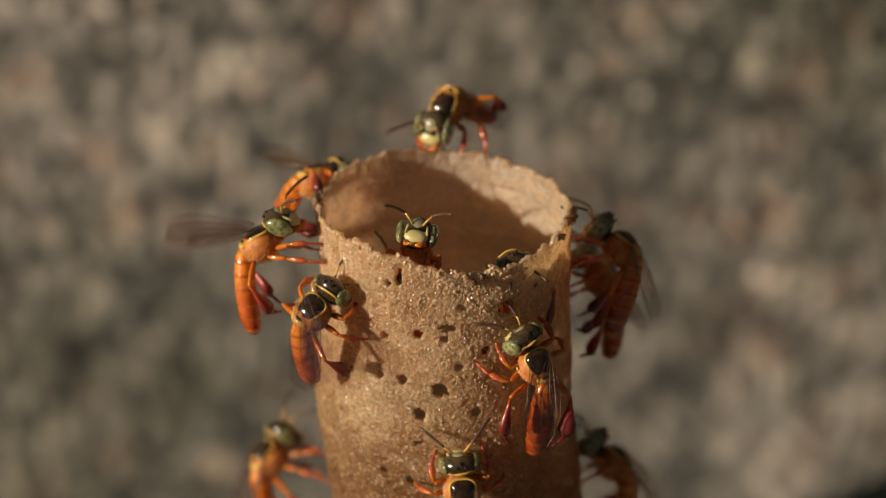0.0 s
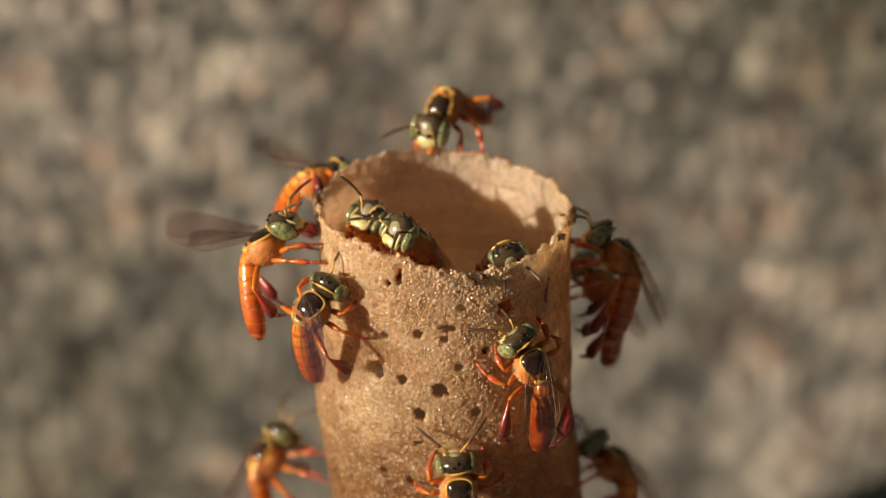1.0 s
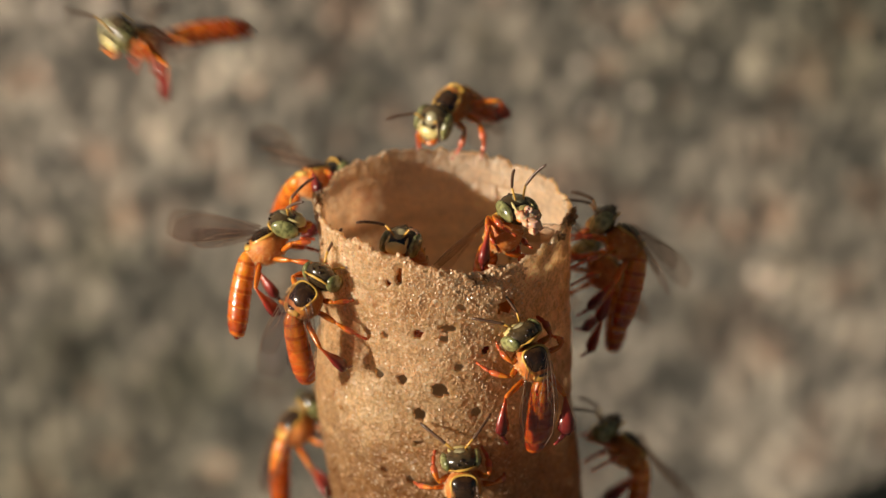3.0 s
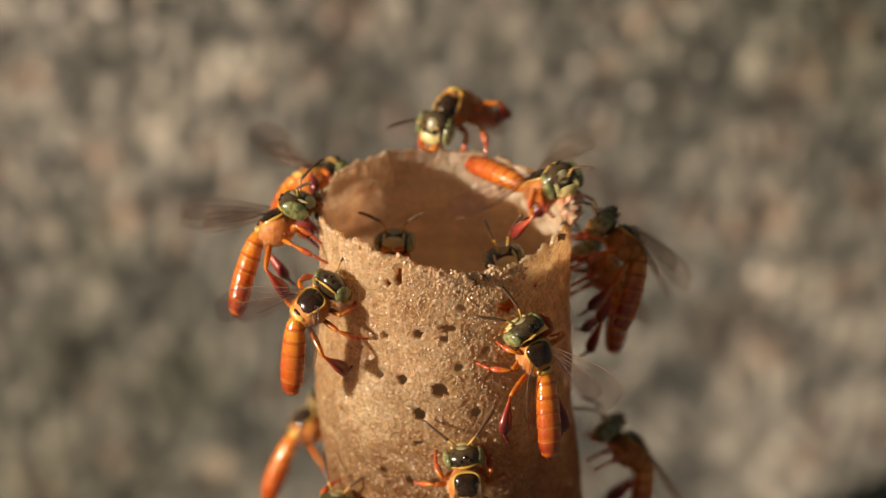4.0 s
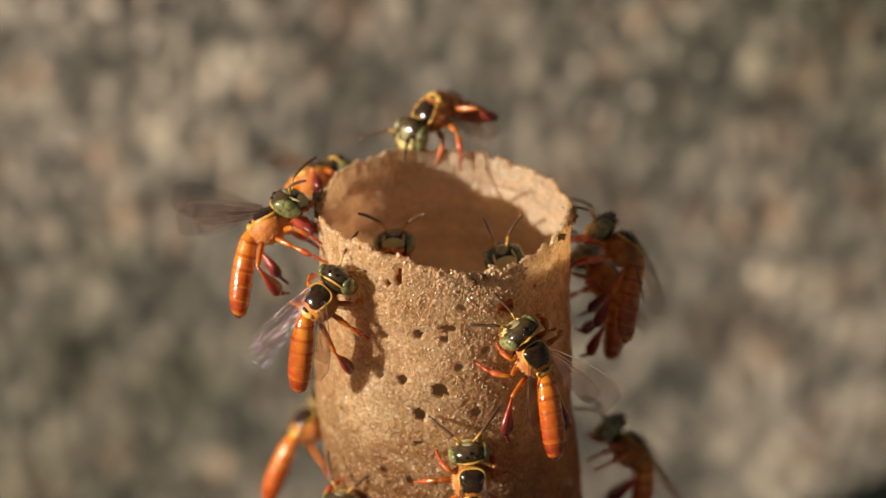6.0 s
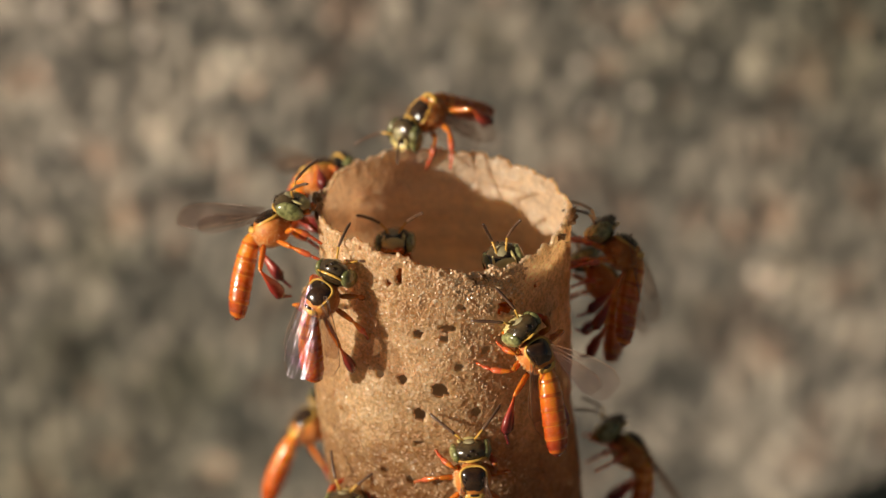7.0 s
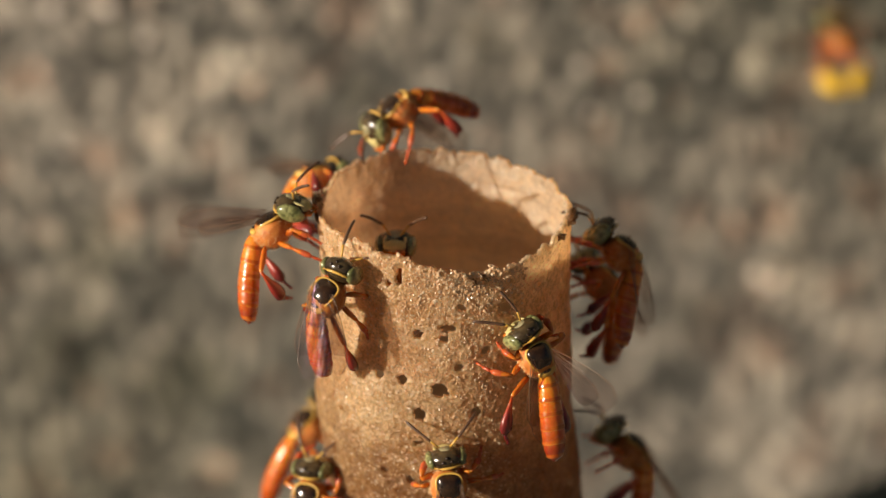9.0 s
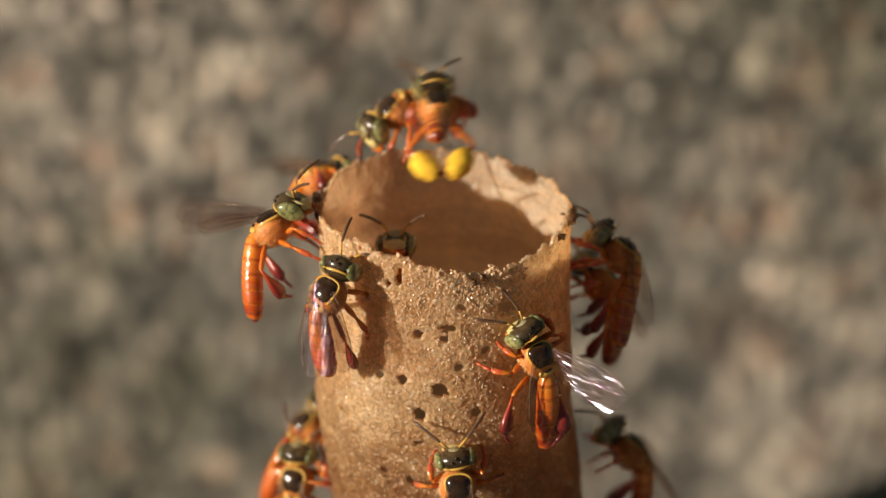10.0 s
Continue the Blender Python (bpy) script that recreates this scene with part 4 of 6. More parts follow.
# ---- the bees, place by place ----
bee("amber bee clinging to the tube rim, wings raised, abdomen hanging",
    [(0.00, (-6.113, -0.548, 57.222), (0.86, 0.16, 0.49), (-0.51, 0.17, 0.84)),
     (0.50, (-5.984, -0.557, 57.205), (0.86, 0.16, 0.49), (-0.51, 0.17, 0.84)),
     (1.00, (-5.984, -0.602, 57.125), (0.86, 0.16, 0.49), (-0.51, 0.17, 0.84)),
     (1.50, (-5.947, -0.602, 57.125), (0.86, 0.16, 0.49), (-0.51, 0.17, 0.84)),
     (2.00, (-6.021, -0.637, 57.061), (0.86, 0.16, 0.49), (-0.51, 0.17, 0.84)),
     (2.50, (-6.039, -0.655, 57.028), (0.86, 0.16, 0.49), (-0.51, 0.17, 0.84)),
     (4.00, (-5.597, -0.280, 57.705), (0.86, 0.16, 0.49), (-0.51, 0.17, 0.84)),
     (4.50, (-5.653, -0.227, 57.801), (0.86, 0.16, 0.49), (-0.51, 0.17, 0.84)),
     (5.00, (-5.781, -0.236, 57.785), (0.86, 0.16, 0.49), (-0.51, 0.17, 0.84)),
     (5.50, (-5.855, -0.236, 57.785), (0.86, 0.16, 0.49), (-0.51, 0.17, 0.84)),
     (7.00, (-5.781, -0.298, 57.672), (0.86, 0.16, 0.49), (-0.51, 0.17, 0.84)),
     (7.50, (-5.708, -0.280, 57.705), (0.86, 0.16, 0.49), (-0.51, 0.17, 0.84)),
     (8.00, (-5.763, -0.316, 57.640), (0.86, 0.16, 0.49), (-0.51, 0.17, 0.84)),
     (8.50, (-5.800, -0.325, 57.624), (0.86, 0.16, 0.49), (-0.51, 0.17, 0.84)),
     (9.00, (-5.745, -0.325, 57.624), (0.86, 0.16, 0.49), (-0.51, 0.17, 0.84)),
     (10.00, (-5.745, -0.298, 57.672), (0.86, 0.16, 0.49), (-0.51, 0.17, 0.84))],
    [(0.00, (-0.01, -0.52, -0.86)), (0.50, (0.13, -0.53, -0.84)), (1.00, (0.13, -0.50, -0.86)), (1.50, (0.13, -0.61, -0.78)), (2.00, (0.12, -0.64, -0.76)), (2.50, (0.12, -0.66, -0.74)), (4.00, (0.09, -0.81, -0.59)), (4.50, (0.10, -0.79, -0.61)), (5.00, (0.11, -0.74, -0.66)), (5.50, (0.11, -0.71, -0.69)), (7.00, (0.10, -0.75, -0.65)), (7.50, (0.10, -0.75, -0.65)), (8.00, (0.11, -0.72, -0.69)), (8.50, (0.12, -0.69, -0.72)), (9.00, (0.12, -0.67, -0.74)), (10.00, (0.12, -0.61, -0.78))],
    dangling=("hind",), trail=0.0, twist=65, face=((0, 32, -12, 0),),
    held={1: [(0.00, (-0.09, -0.86, 0.26), (0.53, 0.41, 0.96)), (0.20, (-0.18, -0.90, 0.20), (0.60, 0.58, 0.64)), (0.40, (-0.08, -0.90, 0.20), (0.68, 0.80, 0.26)), (0.60, (-0.25, -0.76, 0.39), (0.73, 0.60, 0.15)), (0.80, (-0.16, -0.84, 0.27), (0.61, 0.16, 0.76)), (1.00, (-0.10, -0.87, 0.33), (0.77, 0.24, 0.14)), (1.20, (-0.15, -0.87, 0.32), (0.71, 0.18, 0.40)), (1.40, (-0.19, -0.82, 0.35), (0.53, 0.31, 1.01)), (1.60, (-0.04, -0.89, 0.32), (0.57, 1.15, 0.53)), (1.80, (-0.09, -0.79, 0.43), (0.54, 0.95, 0.74)), (2.00, (-0.13, -0.76, 0.41), (0.61, 0.42, 0.66)), (2.20, (-0.15, -0.82, 0.41), (0.78, 0.39, 0.06)), (2.40, (-0.15, -0.81, 0.36), (0.62, 0.29, 0.69)), (2.60, (-0.13, -0.82, 0.32), (0.64, 0.50, 0.53)), (2.80, (-0.01, -0.83, 0.43), (0.77, 0.30, 0.11)), (3.00, (0.00, -0.85, 0.38), (0.68, 0.57, 0.35)), (3.20, (-0.08, -0.86, 0.26), (0.65, 0.80, 0.38)), (3.40, (-0.08, -0.88, 0.28), (0.65, 0.97, 0.32)), (3.60, (-0.04, -0.77, 0.43), (0.80, 0.69, -0.15)), (3.80, (-0.13, -0.83, 0.35), (0.57, 0.91, 0.62)), (4.00, (-0.08, -0.88, 0.26), (0.52, 0.35, 1.02)), (4.20, (-0.08, -0.84, 0.36), (0.68, 0.46, 0.38)), (4.40, (-0.16, -0.92, 0.27), (0.66, 0.62, 0.40)), (4.60, (-0.06, -0.77, 0.42), (0.55, 0.80, 0.74)), (4.80, (-0.18, -0.91, 0.20), (0.54, 0.51, 0.89)), (5.00, (-0.05, -0.92, 0.26), (0.55, 0.26, 0.95)), (5.20, (-0.19, -0.87, 0.34), (0.75, 0.20, 0.21)), (5.40, (-0.10, -0.87, 0.29), (0.58, 0.46, 0.78)), (5.60, (-0.17, -0.90, 0.24), (0.65, 0.08, 0.64)), (5.80, (-0.04, -0.84, 0.39), (0.66, 0.89, 0.29)), (6.00, (-0.20, -0.84, 0.38), (0.75, -0.11, 0.34)), (6.20, (0.03, -0.87, 0.29), (0.61, 0.81, 0.53)), (6.40, (-0.14, -0.84, 0.38), (0.65, 0.81, 0.35)), (6.60, (-0.12, -0.91, 0.21), (0.70, 0.52, 0.30)), (6.80, (-0.18, -0.81, 0.42), (0.57, 1.14, 0.56)), (7.00, (-0.20, -0.90, 0.25), (0.60, 1.05, 0.46)), (7.20, (-0.13, -0.75, 0.44), (0.79, 0.64, -0.09)), (7.40, (-0.12, -0.78, 0.37), (0.53, 0.45, 0.96)), (7.60, (-0.14, -0.84, 0.39), (0.68, 0.36, 0.42)), (7.80, (-0.09, -0.86, 0.28), (0.74, 0.08, 0.32)), (8.00, (-0.13, -0.90, 0.18), (0.54, 0.58, 0.88)), (8.20, (-0.16, -0.85, 0.27), (0.51, 0.64, 0.97)), (8.40, (-0.00, -0.83, 0.30), (0.56, 0.87, 0.68)), (8.60, (-0.03, -0.84, 0.26), (0.66, 0.70, 0.38)), (8.80, (-0.02, -0.85, 0.26), (0.72, 0.02, 0.43)), (9.00, (-0.14, -0.88, 0.29), (0.56, 0.80, 0.72)), (9.20, (-0.22, -0.76, 0.39), (0.63, 0.91, 0.38)), (9.40, (0.01, -0.93, 0.27), (0.76, 0.39, 0.14)), (9.60, (-0.05, -0.83, 0.39), (0.57, 0.96, 0.61)), (9.80, (-0.13, -0.93, 0.23), (0.62, 0.48, 0.61)), (10.00, (-0.15, -0.83, 0.29), (0.65, 0.91, 0.34))],
    -1: [(0.00, (-0.48, -0.75, 0.44), (0.62, 0.30, 0.68)), (0.20, (-0.54, -0.78, 0.31), (0.75, -0.11, 0.34)), (0.40, (-0.46, -0.74, 0.39), (0.67, 0.91, 0.24)), (0.60, (-0.44, -0.73, 0.41), (0.59, 0.27, 0.80)), (0.80, (-0.55, -0.73, 0.40), (0.77, 0.43, 0.07)), (1.00, (-0.43, -0.72, 0.48), (0.52, 0.29, 1.05)), (1.20, (-0.53, -0.72, 0.48), (0.54, 0.90, 0.75)), (1.40, (-0.53, -0.85, 0.31), (0.56, 1.07, 0.60)), (1.60, (-0.48, -0.78, 0.35), (0.68, 0.87, 0.22)), (1.80, (-0.41, -0.73, 0.44), (0.68, 0.33, 0.45)), (2.00, (-0.49, -0.66, 0.52), (0.54, 0.88, 0.77)), (2.20, (-0.51, -0.67, 0.49), (0.53, 0.40, 0.98)), (2.40, (-0.55, -0.73, 0.39), (0.73, 0.54, 0.17)), (2.60, (-0.39, -0.78, 0.30), (0.53, 0.31, 1.03)), (2.80, (-0.43, -0.72, 0.50), (0.73, 0.25, 0.27)), (3.00, (-0.55, -0.76, 0.46), (0.59, 0.17, 0.84)), (3.20, (-0.58, -0.69, 0.51), (0.53, 1.07, 0.71)), (3.40, (-0.49, -0.84, 0.34), (0.60, 0.19, 0.81)), (3.60, (-0.57, -0.74, 0.50), (0.74, 0.42, 0.17)), (3.80, (-0.49, -0.77, 0.40), (0.56, 1.10, 0.60)), (4.00, (-0.40, -0.73, 0.45), (0.62, 0.68, 0.52)), (4.20, (-0.52, -0.79, 0.31), (0.66, 0.47, 0.45)), (4.40, (-0.48, -0.83, 0.27), (0.66, 0.92, 0.29)), (4.60, (-0.61, -0.74, 0.40), (0.78, 0.33, 0.08)), (4.80, (-0.44, -0.76, 0.37), (0.66, 0.60, 0.42)), (5.00, (-0.40, -0.75, 0.49), (0.78, 0.47, -0.00)), (5.20, (-0.51, -0.78, 0.34), (0.64, 0.27, 0.60)), (5.40, (-0.51, -0.79, 0.34), (0.67, 0.28, 0.50)), (5.60, (-0.56, -0.72, 0.44), (0.78, 0.50, -0.01)), (5.80, (-0.49, -0.83, 0.33), (0.55, 0.42, 0.90)), (6.00, (-0.41, -0.79, 0.39), (0.76, 0.47, 0.09)), (6.20, (-0.45, -0.80, 0.38), (0.54, 0.63, 0.84)), (6.40, (-0.46, -0.84, 0.32), (0.67, 0.81, 0.28)), (6.60, (-0.52, -0.79, 0.29), (0.55, 0.39, 0.92)), (6.80, (-0.57, -0.77, 0.33), (0.62, 0.84, 0.47)), (7.00, (-0.50, -0.80, 0.37), (0.55, 0.47, 0.86)), (7.20, (-0.58, -0.79, 0.27), (0.66, 0.39, 0.48)), (7.40, (-0.38, -0.73, 0.39), (0.56, 1.08, 0.60)), (7.60, (-0.48, -0.69, 0.48), (0.74, 0.73, 0.07)), (7.80, (-0.57, -0.82, 0.31), (0.70, 0.41, 0.33)), (8.00, (-0.36, -0.80, 0.30), (0.70, 0.47, 0.29)), (8.20, (-0.51, -0.67, 0.49), (0.54, 0.88, 0.76)), (8.40, (-0.44, -0.81, 0.37), (0.55, 0.21, 0.96)), (8.60, (-0.54, -0.72, 0.40), (0.67, 0.48, 0.43)), (8.80, (-0.55, -0.72, 0.46), (0.53, 0.47, 0.94)), (9.00, (-0.40, -0.78, 0.32), (0.62, 0.26, 0.70)), (9.20, (-0.42, -0.81, 0.27), (0.58, 1.02, 0.55)), (9.40, (-0.47, -0.81, 0.35), (0.78, 0.59, -0.04)), (9.60, (-0.56, -0.83, 0.24), (0.65, 0.42, 0.53)), (9.80, (-0.45, -0.71, 0.56), (0.73, -0.01, 0.40)), (10.00, (-0.52, -0.80, 0.35), (0.62, 0.15, 0.73))]})

bee("amber bee on the tube's sunlit side, folded iridescent wings",
    [(0.00, (-4.314, -3.546, 56.267), (0.71, 0.39, 0.55), (-0.23, -0.65, 0.73)),
     (0.50, (-4.314, -3.546, 56.267), (0.69, 0.39, 0.59), (-0.26, -0.65, 0.71)),
     (1.00, (-4.333, -3.520, 56.315), (0.65, 0.40, 0.63), (-0.28, -0.65, 0.70)),
     (1.50, (-4.424, -3.398, 56.454), (0.65, 0.40, 0.63), (-0.28, -0.65, 0.70)),
     (2.00, (-4.516, -3.284, 56.577), (0.65, 0.40, 0.63), (-0.28, -0.65, 0.70)),
     (2.50, (-4.631, -3.118, 56.545), (0.63, 0.40, 0.66), (-0.30, -0.66, 0.69)),
     (4.00, (-4.349, -3.493, 56.446), (0.75, 0.36, 0.52), (-0.21, -0.65, 0.73)),
     (4.50, (-4.235, -3.623, 56.583), (0.72, 0.36, 0.58), (-0.25, -0.66, 0.71)),
     (5.00, (-4.140, -3.727, 56.684), (0.71, 0.38, 0.57), (-0.24, -0.65, 0.72)),
     (5.50, (-4.103, -3.779, 56.713), (0.72, 0.36, 0.58), (-0.25, -0.66, 0.71)),
     (7.00, (-4.043, -3.857, 56.945), (0.58, 0.42, 0.69), (-0.32, -0.67, 0.67)),
     (7.50, (-3.949, -3.953, 57.020), (0.58, 0.42, 0.69), (-0.32, -0.67, 0.67)),
     (8.00, (-3.987, -3.918, 57.000), (0.57, 0.42, 0.70), (-0.33, -0.67, 0.67)),
     (8.50, (-3.892, -4.022, 57.101), (0.54, 0.43, 0.71), (-0.34, -0.67, 0.66)),
     (9.00, (-3.837, -4.074, 57.130), (0.56, 0.43, 0.71), (-0.33, -0.67, 0.66)),
     (10.00, (-3.799, -4.118, 57.217), (0.51, 0.44, 0.73), (-0.35, -0.67, 0.65))],
    [(0.00, (0.30, -0.38, -0.86)), (0.50, (0.28, -0.41, -0.86)), (1.00, (0.26, -0.44, -0.85)), (1.50, (0.33, -0.47, -0.81)), (2.00, (0.40, -0.49, -0.76)), (2.50, (0.42, -0.51, -0.75)), (4.00, (0.41, -0.64, -0.62)), (4.50, (0.37, -0.73, -0.57)), (5.00, (0.34, -0.75, -0.55)), (5.50, (0.36, -0.76, -0.54)), (7.00, (0.21, -0.67, -0.71)), (7.50, (0.21, -0.66, -0.72)), (8.00, (0.20, -0.64, -0.74)), (8.50, (0.16, -0.66, -0.73)), (9.00, (0.16, -0.63, -0.76)), (10.00, (0.16, -0.65, -0.74))],
    face=((0, -10, 12, 0),), feelers=((10, 30), (55, 10)),
    reach={("hind", 1): (1.52, -0.19, -2.12), ("front", -1): (-0.10, 1.35, -0.85), ("front", 1): (0.45, 1.40, -0.85)},
    held={-1: [(0.00, (0.69, -0.66, -0.13), (0.06, -0.25, 0.94)), (2.60, (0.63, -0.75, -0.09), (0.06, -0.17, 0.95)), (3.70, (-0.75, -0.66, -0.29), (-0.02, 0.01, 0.96)), (4.00, (-0.70, -0.67, -0.21), (-0.02, 0.02, 0.96)), (4.30, (-0.82, -0.63, -0.24), (0.13, 0.02, 0.90)), (4.60, (-0.65, -0.71, -0.10), (0.18, -0.13, 0.87)), (4.90, (-0.85, -0.56, -0.23), (0.19, -0.09, 0.87)), (5.20, (-0.65, -0.68, -0.16), (0.19, 0.01, 0.88)), (5.50, (-0.73, -0.64, -0.26), (0.11, 0.06, 0.91)), (6.40, (0.26, -0.89, -0.26), (0.07, -0.21, 0.93)), (7.20, (0.21, -0.91, -0.24), (0.07, -0.21, 0.93)), (8.00, (0.33, -0.89, -0.18), (0.07, -0.20, 0.93)), (10.00, (0.32, -0.89, -0.18), (0.07, -0.18, 0.94))]})

bee("amber bee with black yellow-edged thorax on the tube's front",
    [(0.00, (2.987, -4.233, 54.664), (-0.41, 0.38, 0.83), (0.32, -0.80, 0.51)),
     (0.50, (2.895, -4.293, 54.720), (-0.45, 0.37, 0.81), (0.31, -0.80, 0.52)),
     (1.00, (2.859, -4.320, 54.673), (-0.47, 0.37, 0.80), (0.30, -0.80, 0.53)),
     (1.50, (2.748, -4.389, 54.713), (-0.44, 0.37, 0.82), (0.32, -0.80, 0.50)),
     (2.00, (2.767, -4.380, 54.687), (-0.39, 0.40, 0.83), (0.33, -0.80, 0.51)),
     (2.50, (2.822, -4.345, 54.709), (-0.37, 0.39, 0.84), (0.33, -0.80, 0.50)),
     (4.00, (2.988, -4.257, 55.009), (-0.39, 0.26, 0.88), (0.32, -0.82, 0.47)),
     (4.50, (2.952, -4.275, 54.936), (-0.44, 0.24, 0.86), (0.32, -0.82, 0.48)),
     (5.00, (2.953, -4.275, 54.894), (-0.48, 0.24, 0.85), (0.30, -0.82, 0.49)),
     (5.50, (2.897, -4.310, 54.914), (-0.48, 0.24, 0.84), (0.30, -0.82, 0.48)),
     (7.00, (2.988, -4.248, 55.067), (-0.47, 0.23, 0.86), (0.31, -0.82, 0.48)),
     (7.50, (2.951, -4.283, 55.045), (-0.45, 0.23, 0.86), (0.32, -0.82, 0.47)),
     (8.00, (2.951, -4.283, 55.045), (-0.48, 0.24, 0.84), (0.30, -0.82, 0.48)),
     (8.50, (2.988, -4.257, 55.009), (-0.47, 0.23, 0.86), (0.31, -0.82, 0.48)),
     (9.00, (3.007, -4.241, 54.915), (-0.43, 0.25, 0.87), (0.31, -0.82, 0.48)),
     (9.50, (3.044, -4.223, 54.947), (-0.45, 0.25, 0.86), (0.30, -0.82, 0.49)),
     (10.00, (3.044, -4.215, 54.921), (-0.41, 0.26, 0.87), (0.32, -0.82, 0.48))],
    [(0.00, (-0.28, -0.78, -0.47)), (0.50, (-0.27, -0.78, -0.48)), (1.00, (-0.21, -0.76, -0.55)), (1.50, (-0.16, -0.77, -0.52)), (2.00, (-0.16, -0.76, -0.58)), (2.50, (-0.18, -0.76, -0.56)), (4.00, (-0.27, -0.84, -0.02)), (4.50, (-0.29, -0.81, -0.01)), (5.00, (-0.32, -0.83, -0.03)), (5.50, (-0.30, -0.82, -0.01)), (7.00, (-0.28, -0.82, -0.00)), (7.50, (-0.25, -0.82, 0.02)), (8.00, (-0.30, -0.82, -0.01)), (8.50, (-0.29, -0.81, -0.00)), (9.00, (-0.27, -0.84, -0.01)), (9.50, (-0.28, -0.83, -0.18)), (10.00, (-0.22, -0.82, -0.30))],
    face=((0, -8, 10, 8),), feelers=((42, 30), (0, 40)),
    reach={("hind", -1): (-1.75, -2.0, -0.85), ("hind", 1): (-0.45, -2.70, -0.85), ("middle", -1): (-1.65, 0.85, -0.75), ("front", 1): (0.8, 1.5, -0.7), ("front", -1): (-0.8, 1.25, -0.6)},
    held={1: [(0.00, (-0.35, -0.87, -0.06), (0.01, -0.08, 0.96)), (2.60, (-0.33, -0.88, -0.06), (0.01, -0.07, 0.96)), (3.50, (-0.02, -0.82, 0.24), (-0.23, 0.09, 0.85)), (3.75, (0.40, -0.61, 0.64), (-0.15, 0.30, 0.82)), (4.00, (0.38, -0.56, 0.69), (-0.15, 0.30, 0.82)), (4.25, (0.31, -0.49, 0.75), (-0.15, 0.30, 0.82)), (4.50, (0.32, -0.63, 0.60), (-0.44, 0.30, 0.72)), (4.75, (0.40, -0.53, 0.74), (-0.12, 0.29, 0.82)), (5.00, (0.24, -0.66, 0.71), (-0.11, 0.29, 0.83)), (5.25, (0.36, -0.52, 0.56), (-0.11, 0.29, 0.83)), (5.50, (0.28, -0.66, 0.75), (-0.42, 0.31, 0.73)), (5.75, (0.35, -0.58, 0.69), (-0.10, 0.29, 0.83)), (6.00, (0.29, -0.58, 0.58), (-0.10, 0.29, 0.83)), (6.25, (0.26, -0.60, 0.76), (-0.10, 0.29, 0.83)), (6.50, (0.39, -0.56, 0.67), (-0.11, 0.29, 0.83)), (6.75, (0.27, -0.64, 0.63), (-0.11, 0.29, 0.83)), (7.00, (0.30, -0.47, 0.76), (-0.11, 0.29, 0.83)), (7.25, (0.30, -0.66, 0.62), (-0.11, 0.29, 0.83)), (7.50, (0.38, -0.53, 0.70), (-0.42, 0.30, 0.72)), (7.75, (0.25, -0.56, 0.75), (-0.11, 0.29, 0.82)), (8.00, (0.31, -0.59, 0.57), (-0.10, 0.29, 0.83)), (8.25, (0.35, -0.60, 0.73), (-0.10, 0.29, 0.83)), (8.50, (0.27, -0.63, 0.73), (-0.11, 0.29, 0.83)), (8.75, (0.34, -0.49, 0.57), (-0.11, 0.29, 0.83)), (9.00, (0.28, -0.65, 0.76), (-0.13, 0.29, 0.83)), (9.25, (0.42, -0.53, 0.70), (-0.13, 0.29, 0.83)), (9.50, (0.30, -0.64, 0.59), (-0.45, 0.30, 0.73)), (9.75, (0.30, -0.53, 0.75), (-0.13, 0.29, 0.83)), (10.00, (0.36, -0.55, 0.69), (-0.37, 0.28, 0.75))]})

